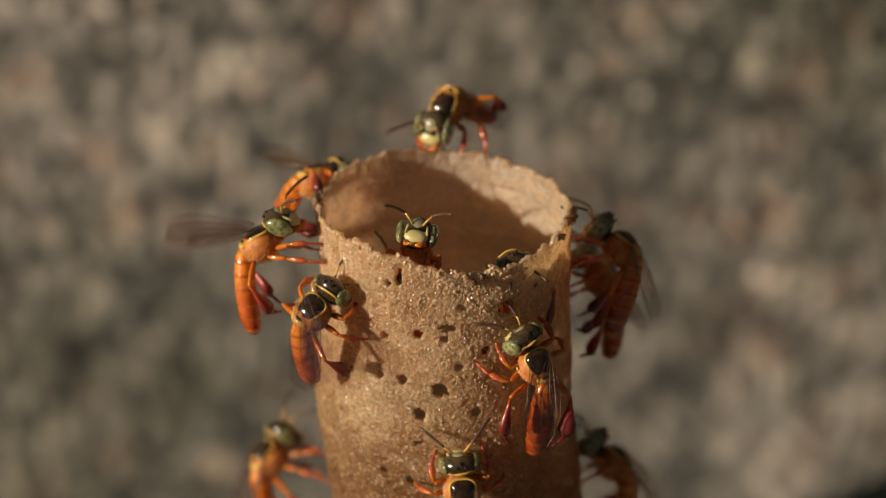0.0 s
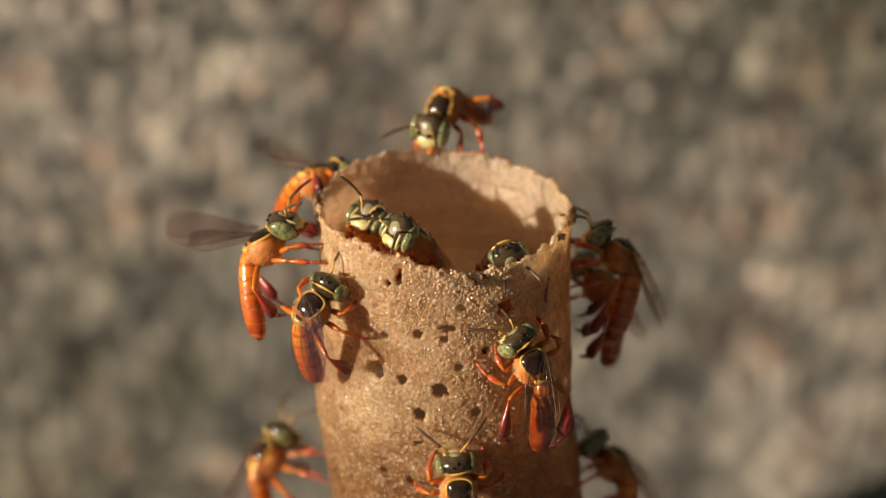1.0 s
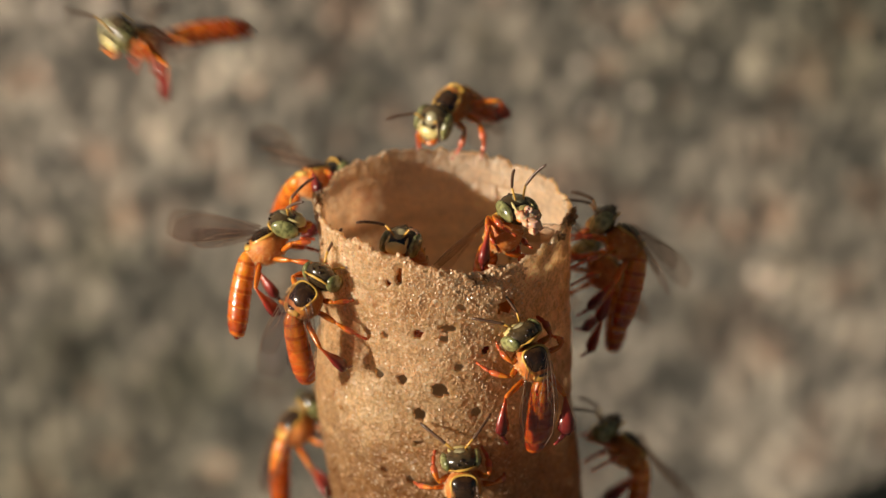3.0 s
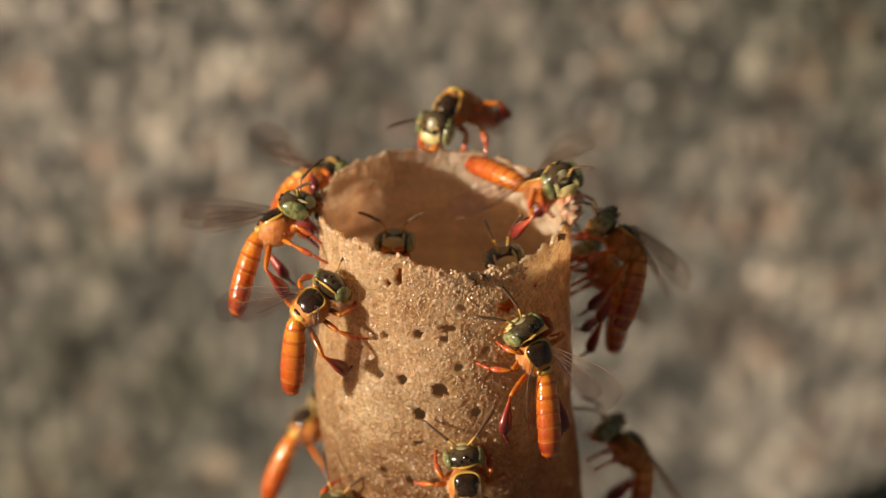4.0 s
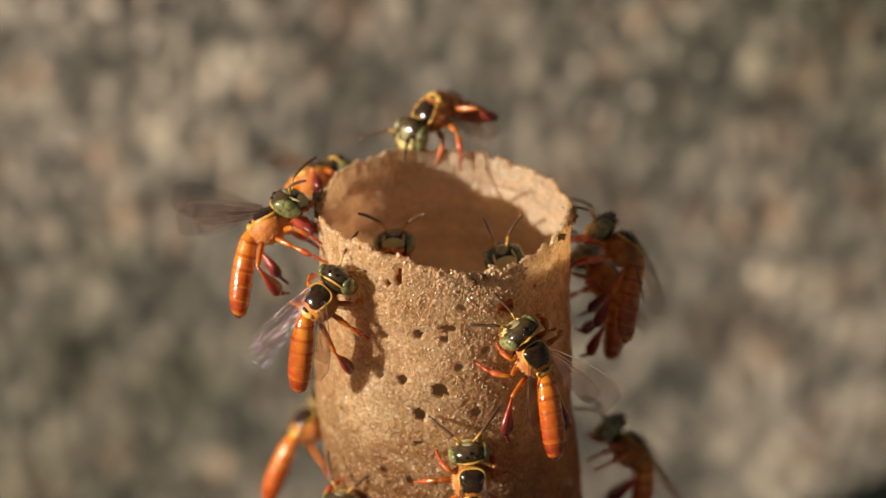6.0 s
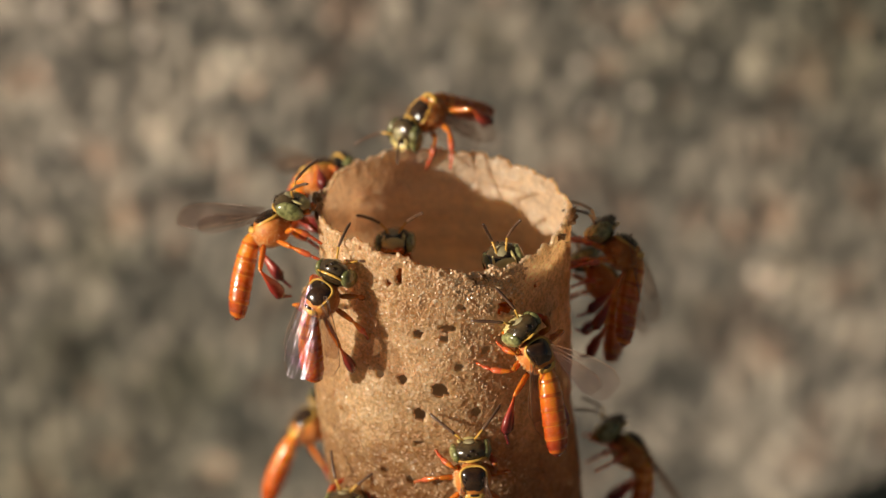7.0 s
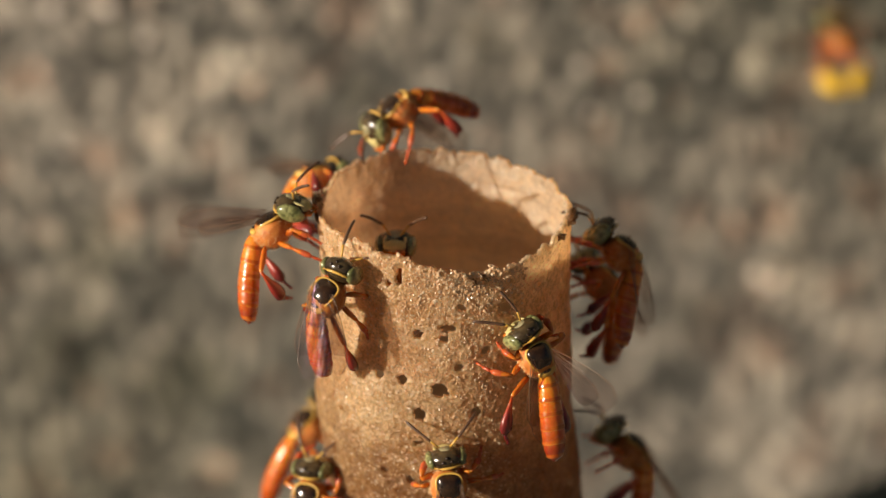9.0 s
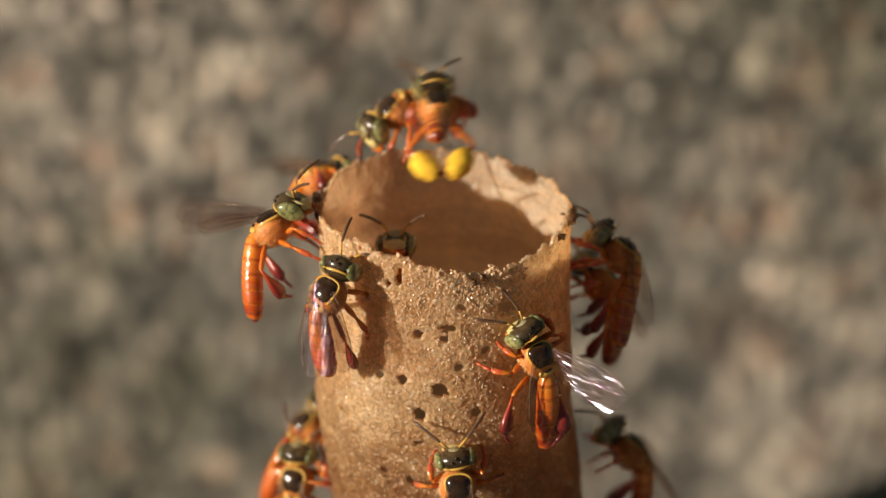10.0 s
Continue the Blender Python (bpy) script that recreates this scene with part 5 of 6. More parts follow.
bee("amber bee climbing the lower front of the tube",
    [(0.00, (0.567, -5.216, 50.409), (-0.06, 0.27, 0.82), (0.07, -0.94, 0.34)),
     (0.50, (0.512, -5.225, 50.393), (-0.06, 0.27, 0.82), (0.07, -0.94, 0.34)),
     (1.00, (0.457, -5.233, 50.420), (-0.06, 0.27, 0.82), (0.07, -0.94, 0.34)),
     (1.50, (0.420, -5.232, 50.463), (-0.06, 0.27, 0.82), (0.07, -0.94, 0.34)),
     (2.00, (0.512, -5.223, 50.479), (-0.06, 0.27, 0.82), (0.07, -0.94, 0.34)),
     (2.50, (0.566, -5.231, 50.505), (-0.06, 0.27, 0.82), (0.07, -0.94, 0.34)),
     (4.00, (0.694, -5.211, 50.665), (-0.06, 0.27, 0.82), (0.07, -0.94, 0.34)),
     (4.50, (0.713, -5.197, 50.484), (-0.06, 0.27, 0.82), (0.07, -0.94, 0.34)),
     (5.00, (0.639, -5.212, 50.623), (-0.06, 0.27, 0.82), (0.07, -0.94, 0.34)),
     (5.50, (0.767, -5.202, 50.724), (-0.06, 0.27, 0.82), (0.07, -0.94, 0.34)),
     (7.00, (0.913, -5.165, 50.873), (-0.06, 0.27, 0.82), (0.07, -0.94, 0.34)),
     (7.50, (0.401, -5.243, 50.815), (-0.06, 0.27, 0.82), (0.07, -0.94, 0.34)),
     (8.00, (-0.037, -5.253, 50.713), (-0.06, 0.27, 0.82), (0.07, -0.94, 0.34)),
     (8.50, (-0.037, -5.263, 50.655), (-0.06, 0.27, 0.82), (0.07, -0.94, 0.34)),
     (9.00, (0.127, -5.263, 50.655), (-0.06, 0.27, 0.82), (0.07, -0.94, 0.34)),
     (9.50, (0.420, -5.246, 50.644), (-0.06, 0.27, 0.82), (0.07, -0.94, 0.34)),
     (10.00, (0.420, -5.238, 50.617), (-0.06, 0.27, 0.82), (0.07, -0.94, 0.34))],
    [(0.00, (0.02, -0.76, -0.49)), (0.50, (0.02, -0.76, -0.49)), (1.00, (0.02, -0.76, -0.49)), (1.50, (0.02, -0.76, -0.49)), (2.00, (0.02, -0.76, -0.49)), (2.50, (0.02, -0.76, -0.49)), (4.00, (0.02, -0.76, -0.49)), (4.50, (0.02, -0.76, -0.49)), (5.00, (0.02, -0.76, -0.49)), (5.50, (0.02, -0.76, -0.49)), (7.00, (0.02, -0.76, -0.49)), (7.50, (0.02, -0.76, -0.49)), (8.00, (0.02, -0.76, -0.49)), (8.50, (0.02, -0.76, -0.49)), (9.00, (0.02, -0.76, -0.49)), (9.50, (0.02, -0.76, -0.49)), (10.00, (0.02, -0.76, -0.49))],
    face=((0, -6, 4, 0),), feelers=((42, 30), (45, 25)))

bee("amber bee climbing up the tube's sunlit flank",
    [(0.00, (-3.626, -3.547, 45.912), (0.10, 0.27, 0.81), (-0.36, -0.86, 0.35)),
     (3.00, (-3.619, -3.554, 46.477), (0.10, 0.27, 0.81), (-0.36, -0.86, 0.35)),
     (4.00, (-3.669, -3.672, 47.894), (0.10, 0.27, 0.81), (-0.36, -0.86, 0.35)),
     (4.50, (-3.784, -3.535, 47.902), (0.10, 0.27, 0.81), (-0.36, -0.86, 0.35)),
     (5.00, (-3.765, -3.568, 47.933), (0.10, 0.27, 0.81), (-0.36, -0.86, 0.35)),
     (5.50, (-3.650, -3.697, 47.957), (0.10, 0.27, 0.81), (-0.36, -0.86, 0.35)),
     (7.00, (-3.419, -3.950, 48.145), (0.10, 0.27, 0.81), (-0.36, -0.86, 0.35)),
     (7.50, (-3.611, -3.738, 48.231), (0.10, 0.27, 0.81), (-0.36, -0.86, 0.35)),
     (8.00, (-3.723, -3.640, 48.467), (0.10, 0.27, 0.81), (-0.36, -0.86, 0.35)),
     (8.50, (-4.147, -3.117, 48.420), (0.10, 0.27, 0.81), (-0.36, -0.86, 0.35)),
     (9.00, (-4.557, -2.444, 48.479), (0.10, 0.27, 0.81), (-0.36, -0.86, 0.35)),
     (9.50, (-4.712, -2.172, 48.639), (0.10, 0.27, 0.81), (-0.36, -0.86, 0.35)),
     (10.00, (-5.052, -0.673, 47.962), (0.10, 0.27, 0.81), (-0.36, -0.86, 0.35))],
    [(0.00, (-0.00, -0.75, -0.51)), (3.00, (-0.00, -0.75, -0.52)), (4.00, (-0.01, -0.75, -0.52)), (4.50, (-0.01, -0.75, -0.52)), (5.00, (-0.01, -0.75, -0.52)), (5.50, (-0.01, -0.75, -0.52)), (7.00, (-0.01, -0.75, -0.52)), (7.50, (-0.01, -0.75, -0.52)), (8.00, (-0.01, -0.75, -0.52)), (8.50, (-0.01, -0.75, -0.52)), (9.00, (-0.01, -0.75, -0.52)), (9.50, (-0.01, -0.75, -0.52)), (10.00, (-0.00, -0.75, -0.51))],
    hold="riding", face=((0, -6, 4, 0),), feelers=((20, 30), (45, 25)))

bee("bee with yellow-green face perched on the tube's far rim",
    [(0.00, (0.040, 5.061, 59.297), (-0.35, -0.59, -0.64), (-0.26, -0.60, 0.75)),
     (0.50, (-0.017, 4.997, 59.181), (-0.37, -0.53, -0.74), (-0.32, -0.67, 0.67)),
     (1.00, (-0.093, 5.034, 59.247), (-0.35, -0.56, -0.70), (-0.29, -0.64, 0.71)),
     (1.50, (-0.036, 5.070, 59.313), (-0.37, -0.60, -0.57), (-0.23, -0.55, 0.80)),
     (2.00, (0.059, 5.107, 59.379), (-0.41, -0.59, -0.50), (-0.21, -0.50, 0.84)),
     (2.50, (0.134, 5.126, 59.412), (-0.45, -0.58, -0.51), (-0.22, -0.50, 0.83)),
     (4.00, (0.172, 5.034, 59.247), (-0.41, -0.58, -0.57), (-0.25, -0.55, 0.80)),
     (4.50, (0.096, 5.034, 59.247), (-0.41, -0.58, -0.57), (-0.25, -0.55, 0.80)),
     (5.00, (-0.093, 5.015, 59.214), (-0.45, -0.57, -0.58), (-0.26, -0.55, 0.79)),
     (5.50, (-0.415, 4.951, 59.098), (-0.49, -0.46, -0.73), (-0.42, -0.61, 0.67)),
     (7.00, (-0.718, 4.942, 59.081), (-0.53, -0.45, -0.71), (-0.55, -0.46, 0.70)),
     (7.50, (-1.191, 4.942, 59.081), (-0.59, -0.49, -0.61), (-0.51, -0.35, 0.79)),
     (8.00, (-1.286, 4.960, 59.114), (-0.56, -0.44, -0.69), (-0.61, -0.35, 0.71)),
     (8.50, (-1.513, 5.006, 59.197), (-0.57, -0.44, -0.69), (-0.64, -0.29, 0.72)),
     (9.00, (-1.664, 5.015, 59.214), (-0.69, -0.39, -0.61), (-0.59, -0.18, 0.79)),
     (9.50, (-1.721, 5.015, 59.214), (-0.69, -0.39, -0.61), (-0.59, -0.18, 0.79)),
     (10.00, (-1.759, 5.015, 59.214), (-0.67, -0.40, -0.62), (-0.61, -0.19, 0.77))],
    [(0.00, (-0.19, 0.04, -0.98)), (0.50, (-0.18, 0.14, -0.97)), (1.00, (-0.18, 0.10, -0.98)), (1.50, (-0.19, -0.03, -0.98)), (2.00, (-0.17, -0.11, -0.98)), (2.50, (-0.16, -0.11, -0.98)), (4.00, (-0.17, -0.04, -0.99)), (4.50, (-0.17, -0.04, -0.99)), (5.00, (-0.16, -0.04, -0.99)), (5.50, (-0.06, 0.00, -1.00)), (7.00, (-0.00, -0.16, -0.99)), (7.50, (-0.04, -0.44, -0.90)), (8.00, (-0.03, -0.40, -0.92)), (8.50, (-0.02, -0.45, -0.89)), (9.00, (0.07, -0.56, -0.83)), (9.50, (0.05, -0.56, -0.83)), (10.00, (0.03, -0.55, -0.83))],
    hold="riding", reach={("hind", 1): (0.55, -0.8, -2.9), ("hind", -1): (-0.75, -0.7, -2.1)}, face=((0, 50, 0, 0), (5, 50, 0, 0), (7, 38, 4, 0), (9, 12, 10, 0)), wings=((0, 4, 6, 4, 8),))

bee("amber bee behind the rim in the sun",
    [(0.00, (-4.350, 3.573, 57.393), (0.82, 0.55, -0.13), (-0.15, 0.43, 0.89)),
     (2.00, (-4.313, 3.573, 57.393), (0.82, 0.55, -0.13), (-0.15, 0.43, 0.89)),
     (4.00, (-4.462, 3.619, 57.375), (0.82, 0.55, -0.13), (-0.15, 0.43, 0.89)),
     (5.00, (-4.443, 3.609, 57.359), (0.82, 0.55, -0.13), (-0.15, 0.43, 0.89)),
     (7.00, (-4.257, 5.043, 56.794), (0.82, 0.55, -0.13), (-0.15, 0.43, 0.89)),
     (7.50, (-4.200, 5.052, 56.810), (0.82, 0.55, -0.13), (-0.15, 0.43, 0.89)),
     (8.50, (-4.410, 4.996, 56.710), (0.82, 0.55, -0.13), (-0.15, 0.43, 0.89)),
     (9.00, (-4.448, 4.978, 56.677), (0.82, 0.55, -0.13), (-0.15, 0.43, 0.89)),
     (10.00, (-4.257, 4.996, 56.710), (0.82, 0.55, -0.13), (-0.15, 0.43, 0.89))],
    [(0.00, (-0.90, 0.12, -0.43)), (2.00, (-0.90, 0.12, -0.43)), (4.00, (-0.90, 0.12, -0.43)), (5.00, (-0.90, 0.12, -0.43)), (7.00, (-0.81, 0.13, -0.57)), (7.50, (-0.81, 0.13, -0.57)), (8.50, (-0.81, 0.13, -0.57)), (9.00, (-0.81, 0.13, -0.57)), (10.00, (-0.81, 0.13, -0.57))],
    hold="riding", face=((0, -12, 0, 0),), wings=((0, 16, 40, 16, 34), (4, 20, 55, 22, 40), (5, 14, 46, 18, 36), (7, 20, 42, 16, 34), (10, 16, 40, 16, 34)))

bee("bee on the tube's shaded side, dark amber abdomen hanging",
    [(0.00, (5.913, 0.956, 56.222), (-0.78, 0.32, 0.52), (0.60, 0.20, 0.77)),
     (0.50, (5.876, 0.829, 55.994), (-0.78, 0.32, 0.52), (0.60, 0.20, 0.77)),
     (1.00, (5.876, 0.829, 55.994), (-0.78, 0.32, 0.52), (0.60, 0.20, 0.77)),
     (1.50, (5.876, 0.811, 55.961), (-0.78, 0.32, 0.52), (0.60, 0.20, 0.77)),
     (2.00, (5.969, 0.938, 56.189), (-0.78, 0.32, 0.52), (0.60, 0.20, 0.77)),
     (2.50, (6.007, 1.065, 56.418), (-0.78, 0.32, 0.52), (0.60, 0.20, 0.77)),
     (4.00, (6.044, 1.046, 56.385), (-0.78, 0.32, 0.52), (0.60, 0.20, 0.77)),
     (4.50, (6.063, 1.001, 56.304), (-0.78, 0.32, 0.52), (0.60, 0.20, 0.77)),
     (5.00, (6.025, 0.974, 56.255), (-0.78, 0.32, 0.52), (0.60, 0.20, 0.77)),
     (5.50, (5.988, 0.974, 56.255), (-0.78, 0.32, 0.52), (0.60, 0.20, 0.77)),
     (7.00, (5.969, 0.902, 56.124), (-0.78, 0.32, 0.52), (0.60, 0.20, 0.77)),
     (7.50, (5.951, 0.902, 56.124), (-0.78, 0.32, 0.52), (0.60, 0.20, 0.77)),
     (8.00, (5.951, 0.902, 56.124), (-0.78, 0.32, 0.52), (0.60, 0.20, 0.77)),
     (8.50, (5.951, 0.893, 56.108), (-0.78, 0.32, 0.52), (0.60, 0.20, 0.77)),
     (9.00, (5.932, 0.875, 56.075), (-0.78, 0.32, 0.52), (0.60, 0.20, 0.77)),
     (9.50, (5.913, 0.857, 56.043), (-0.78, 0.32, 0.52), (0.60, 0.20, 0.77)),
     (10.00, (5.913, 0.847, 56.026), (-0.78, 0.32, 0.52), (0.60, 0.20, 0.77))],
    [(0.00, (-0.10, -0.42, -0.89)), (0.50, (0.00, -0.41, -0.86)), (1.00, (0.02, -0.42, -0.85)), (1.50, (0.03, -0.44, -0.83)), (2.00, (-0.09, -0.48, -0.86)), (2.50, (-0.09, -0.48, -0.86)), (4.00, (-0.09, -0.48, -0.86)), (4.50, (-0.10, -0.45, -0.88)), (5.00, (-0.10, -0.41, -0.90)), (5.50, (-0.10, -0.38, -0.91)), (7.00, (-0.11, -0.36, -0.92)), (7.50, (-0.11, -0.36, -0.92)), (8.00, (-0.11, -0.36, -0.92)), (8.50, (-0.11, -0.36, -0.92)), (9.00, (-0.11, -0.35, -0.92)), (9.50, (-0.11, -0.34, -0.92)), (10.00, (-0.11, -0.33, -0.93))],
    reach={("hind", 1): (0.02, -0.23, -2.92), ("hind", -1): (0.28, -0.86, -3.73)}, wings=[(0.0, 18, 22, 18, 22), (0.5, 17, 24, 17, 24), (1.0, 23, 26, 23, 26), (1.5, 36, 28, 36, 28), (2.0, 43, 30, 43, 30), (2.5, 50, 32, 50, 32), (3.0, 56, 31, 56, 31), (3.5, 56, 30, 56, 30), (4.0, 55, 30, 55, 30), (4.5, 53, 28, 53, 28), (5.0, 48, 26, 48, 26), (5.5, 33, 24, 33, 24), (6.0, 30, 23, 30, 23), (6.5, 32, 22, 32, 22), (7.0, 26, 22, 26, 22), (7.5, 22, 21, 22, 21), (8.0, 26, 21, 26, 21), (8.5, 27, 21, 27, 21), (9.0, 22, 20, 22, 20), (9.5, 22, 20, 22, 20), (10.0, 26, 20, 26, 20)])

bee("bee in shade close against the tube behind another",
    [(0.00, (5.364, 2.385, 54.263), (-0.70, 0.38, 0.59), (0.71, 0.43, 0.56)),
     (1.00, (5.326, 2.257, 54.031), (-0.70, 0.38, 0.59), (0.71, 0.43, 0.56)),
     (2.50, (5.459, 2.496, 54.462), (-0.70, 0.38, 0.59), (0.71, 0.43, 0.56)),
     (4.00, (5.497, 2.477, 54.429), (-0.70, 0.38, 0.59), (0.71, 0.43, 0.56)),
     (5.50, (5.440, 2.404, 54.296), (-0.70, 0.38, 0.59), (0.71, 0.43, 0.56)),
     (7.00, (5.421, 2.330, 54.163), (-0.70, 0.38, 0.59), (0.71, 0.43, 0.56)),
     (9.00, (5.383, 2.303, 54.114), (-0.70, 0.38, 0.59), (0.71, 0.43, 0.56)),
     (10.00, (5.364, 2.275, 54.064), (-0.70, 0.38, 0.59), (0.71, 0.43, 0.56))],
    [(0.00, (0.54, -0.42, -0.36)), (1.00, (0.54, -0.42, -0.36)), (2.50, (0.54, -0.42, -0.36)), (4.00, (0.54, -0.42, -0.36)), (5.50, (0.54, -0.42, -0.36)), (7.00, (0.54, -0.42, -0.36)), (9.00, (0.54, -0.42, -0.36)), (10.00, (0.54, -0.42, -0.36))],
    reach={("hind", 1): (0.25, -0.61, -2.02), ("hind", -1): (0.55, -1.32, -2.54)}, wings=((0, 14, 12, 14, 12),))

bee("dark bee low on the tube's shaded side",
    [(0.00, (5.836, 0.922, 47.909), (-0.75, 0.34, 0.55), (0.64, 0.18, 0.75)),
     (1.00, (5.836, 0.903, 47.876), (-0.75, 0.34, 0.55), (0.64, 0.18, 0.75)),
     (1.50, (5.836, 0.922, 47.909), (-0.75, 0.34, 0.55), (0.64, 0.18, 0.75)),
     (2.00, (5.951, 1.015, 48.077), (-0.75, 0.34, 0.55), (0.64, 0.18, 0.75)),
     (2.50, (6.143, 1.108, 48.245), (-0.75, 0.34, 0.55), (0.64, 0.18, 0.75)),
     (4.00, (6.374, 1.145, 48.312), (-0.75, 0.34, 0.55), (0.64, 0.18, 0.75)),
     (5.00, (6.393, 1.145, 48.312), (-0.75, 0.34, 0.55), (0.64, 0.18, 0.75)),
     (5.50, (6.393, 1.145, 48.312), (-0.75, 0.34, 0.55), (0.64, 0.18, 0.75)),
     (7.00, (6.393, 1.126, 48.279), (-0.75, 0.34, 0.55), (0.64, 0.18, 0.75)),
     (10.00, (6.393, 1.108, 48.245), (-0.75, 0.34, 0.55), (0.64, 0.18, 0.75))],
    [(0.00, (0.33, -0.44, -0.59)), (1.00, (0.33, -0.44, -0.59)), (1.50, (0.33, -0.44, -0.59)), (2.00, (0.33, -0.44, -0.59)), (2.50, (0.33, -0.44, -0.59)), (4.00, (0.33, -0.44, -0.59)), (5.00, (0.33, -0.44, -0.59)), (5.50, (0.33, -0.44, -0.59)), (7.00, (0.33, -0.44, -0.59)), (10.00, (0.33, -0.44, -0.59))],
    hold="riding", wings=((0, 30, 20, 30, 20), (2, 30, 20, 30, 20), (2.5, 60, 30, 55, 15), (3.8, 45, 20, 48, 10), (5, 40, 20, 55, 15), (7, 40, 20, 40, 12), (10, 35, 20, 50, 14)))

bee("amber bee hanging low on the tube's far flank",
    [(0.00, (-6.205, 3.114, 46.708), (0.55, 0.46, 0.64), (-0.67, -0.23, 0.71)),
     (1.00, (-6.283, 3.105, 46.691), (0.55, 0.46, 0.64), (-0.67, -0.23, 0.71)),
     (1.50, (-6.205, 3.114, 46.708), (0.55, 0.46, 0.64), (-0.67, -0.23, 0.71)),
     (2.00, (-5.912, 3.351, 47.135), (0.67, 0.38, 0.63), (-0.60, -0.22, 0.77)),
     (2.50, (-5.580, 3.540, 47.477), (0.67, 0.38, 0.63), (-0.60, -0.22, 0.77)),
     (4.00, (-4.838, 3.654, 47.682), (0.67, 0.38, 0.63), (-0.60, -0.22, 0.77)),
     (5.00, (-4.818, 3.654, 47.682), (0.67, 0.38, 0.63), (-0.60, -0.22, 0.77)),
     (7.00, (-4.818, 3.654, 47.682), (0.67, 0.38, 0.63), (-0.60, -0.22, 0.77)),
     (10.00, (-4.877, 3.597, 47.579), (0.67, 0.38, 0.63), (-0.60, -0.22, 0.77))],
    [(0.00, (-0.07, -0.43, -0.62)), (1.00, (-0.07, -0.43, -0.62)), (1.50, (-0.07, -0.43, -0.62)), (2.00, (0.01, -0.40, -0.68)), (2.50, (-0.02, -0.46, -0.64)), (4.00, (-0.18, -0.75, -0.33)), (5.00, (-0.18, -0.75, -0.33)), (7.00, (-0.18, -0.75, -0.33)), (10.00, (-0.18, -0.75, -0.33))],
    hold="riding", wings=((0, 8, 20, 6, 18), (1, 14, 26, 8, 20), (2, 6, 12, 6, 12), (3, 3, 6, 3, 7)))

bee("bee peering out of the tube with pale face",
    [(0.00, (-0.967, -2.021, 57.451), (0.10, 0.07, 0.99), (0.10, 0.99, -0.08)),
     (0.50, (-1.022, -2.021, 57.451), (0.08, 0.02, 1.00), (0.11, 0.99, -0.03)),
     (0.90, (-0.927, -2.344, 58.004), (-0.43, -0.26, 0.86), (0.67, 0.54, 0.50)),
     (1.20, (-0.746, -2.150, 58.354), (-0.75, -0.43, 0.51), (0.36, 0.37, 0.85)),
     (1.50, (-0.673, -2.124, 58.401), (-0.84, -0.36, 0.40), (0.26, 0.39, 0.89)),
     (1.80, (-0.637, -2.124, 58.401), (-0.92, -0.22, 0.32), (0.19, 0.46, 0.87)),
     (2.50, (-0.582, -2.176, 58.306), (-0.96, 0.04, 0.29), (0.26, 0.57, 0.78)),
     (2.70, (-0.655, -2.308, 58.068), (-0.78, -0.03, 0.62), (0.52, 0.51, 0.68)),
     (3.30, (-1.494, 0.787, 55.504), (-0.06, 0.02, 1.00), (0.10, 1.00, -0.01)),
     (3.80, (-1.606, 0.787, 55.504), (-0.04, 0.06, 1.00), (0.10, 0.99, -0.06)),
     (6.80, (-1.606, 0.769, 55.472), (-0.04, 0.06, 1.00), (0.10, 0.99, -0.06)),
     (7.30, (-1.494, 0.832, 55.586), (-0.16, -0.04, 0.99), (0.08, 1.00, 0.05)),
     (8.00, (-1.606, 0.769, 55.472), (0.00, -0.02, 1.00), (0.10, 0.99, 0.02)),
     (10.00, (-1.568, 0.751, 55.439), (-0.04, 0.06, 1.00), (0.10, 0.99, -0.06))],
    [(0.00, (-0.13, -0.96, 0.26)), (0.50, (-0.11, -0.97, 0.21)), (0.90, (0.32, -0.95, -0.03)), (1.20, (0.28, -0.65, -0.71)), (1.50, (0.40, -0.49, -0.78)), (1.80, (0.56, -0.35, -0.75)), (2.50, (0.78, -0.23, -0.59)), (2.70, (0.73, -0.59, -0.36)), (3.30, (0.05, -0.98, 0.18)), (3.80, (0.03, -0.97, 0.23)), (6.80, (0.03, -0.97, 0.23)), (7.30, (0.16, -0.98, 0.10)), (8.00, (-0.02, -0.99, 0.14)), (10.00, (0.03, -0.97, 0.23))],
    hold="tucked", inside=True, face=((0, -30, 0, 0), (0.7, -30, 2, 0), (1.2, -28, 20, 0), (2.6, -28, 20, 0), (3.8, -18, 0, 0)),
    held={1: [(0.00, (-0.31, -0.94, -0.14), (-0.22, -0.17, 0.93)), (0.90, (-0.26, -0.84, -0.47), (0.54, -0.59, 0.55)), (1.50, (-0.08, -0.46, -0.89), (0.67, -0.67, 0.19)), (2.50, (0.31, -0.47, -0.83), (0.83, -0.32, 0.38)), (3.80, (-0.18, -0.97, -0.17), (-0.20, -0.22, 0.92)), (10.00, (-0.18, -0.97, -0.17), (-0.20, -0.22, 0.92))], -1: [(0.00, (-0.31, -0.94, -0.14), (-0.22, -0.17, 0.93)), (0.90, (-0.26, -0.84, -0.47), (0.54, -0.59, 0.55)), (1.50, (-0.08, -0.46, -0.89), (0.67, -0.67, 0.19)), (2.50, (0.31, -0.47, -0.83), (0.83, -0.32, 0.38)), (3.80, (-0.18, -0.97, -0.17), (-0.20, -0.22, 0.92)), (10.00, (-0.18, -0.97, -0.17), (-0.20, -0.22, 0.92))]})

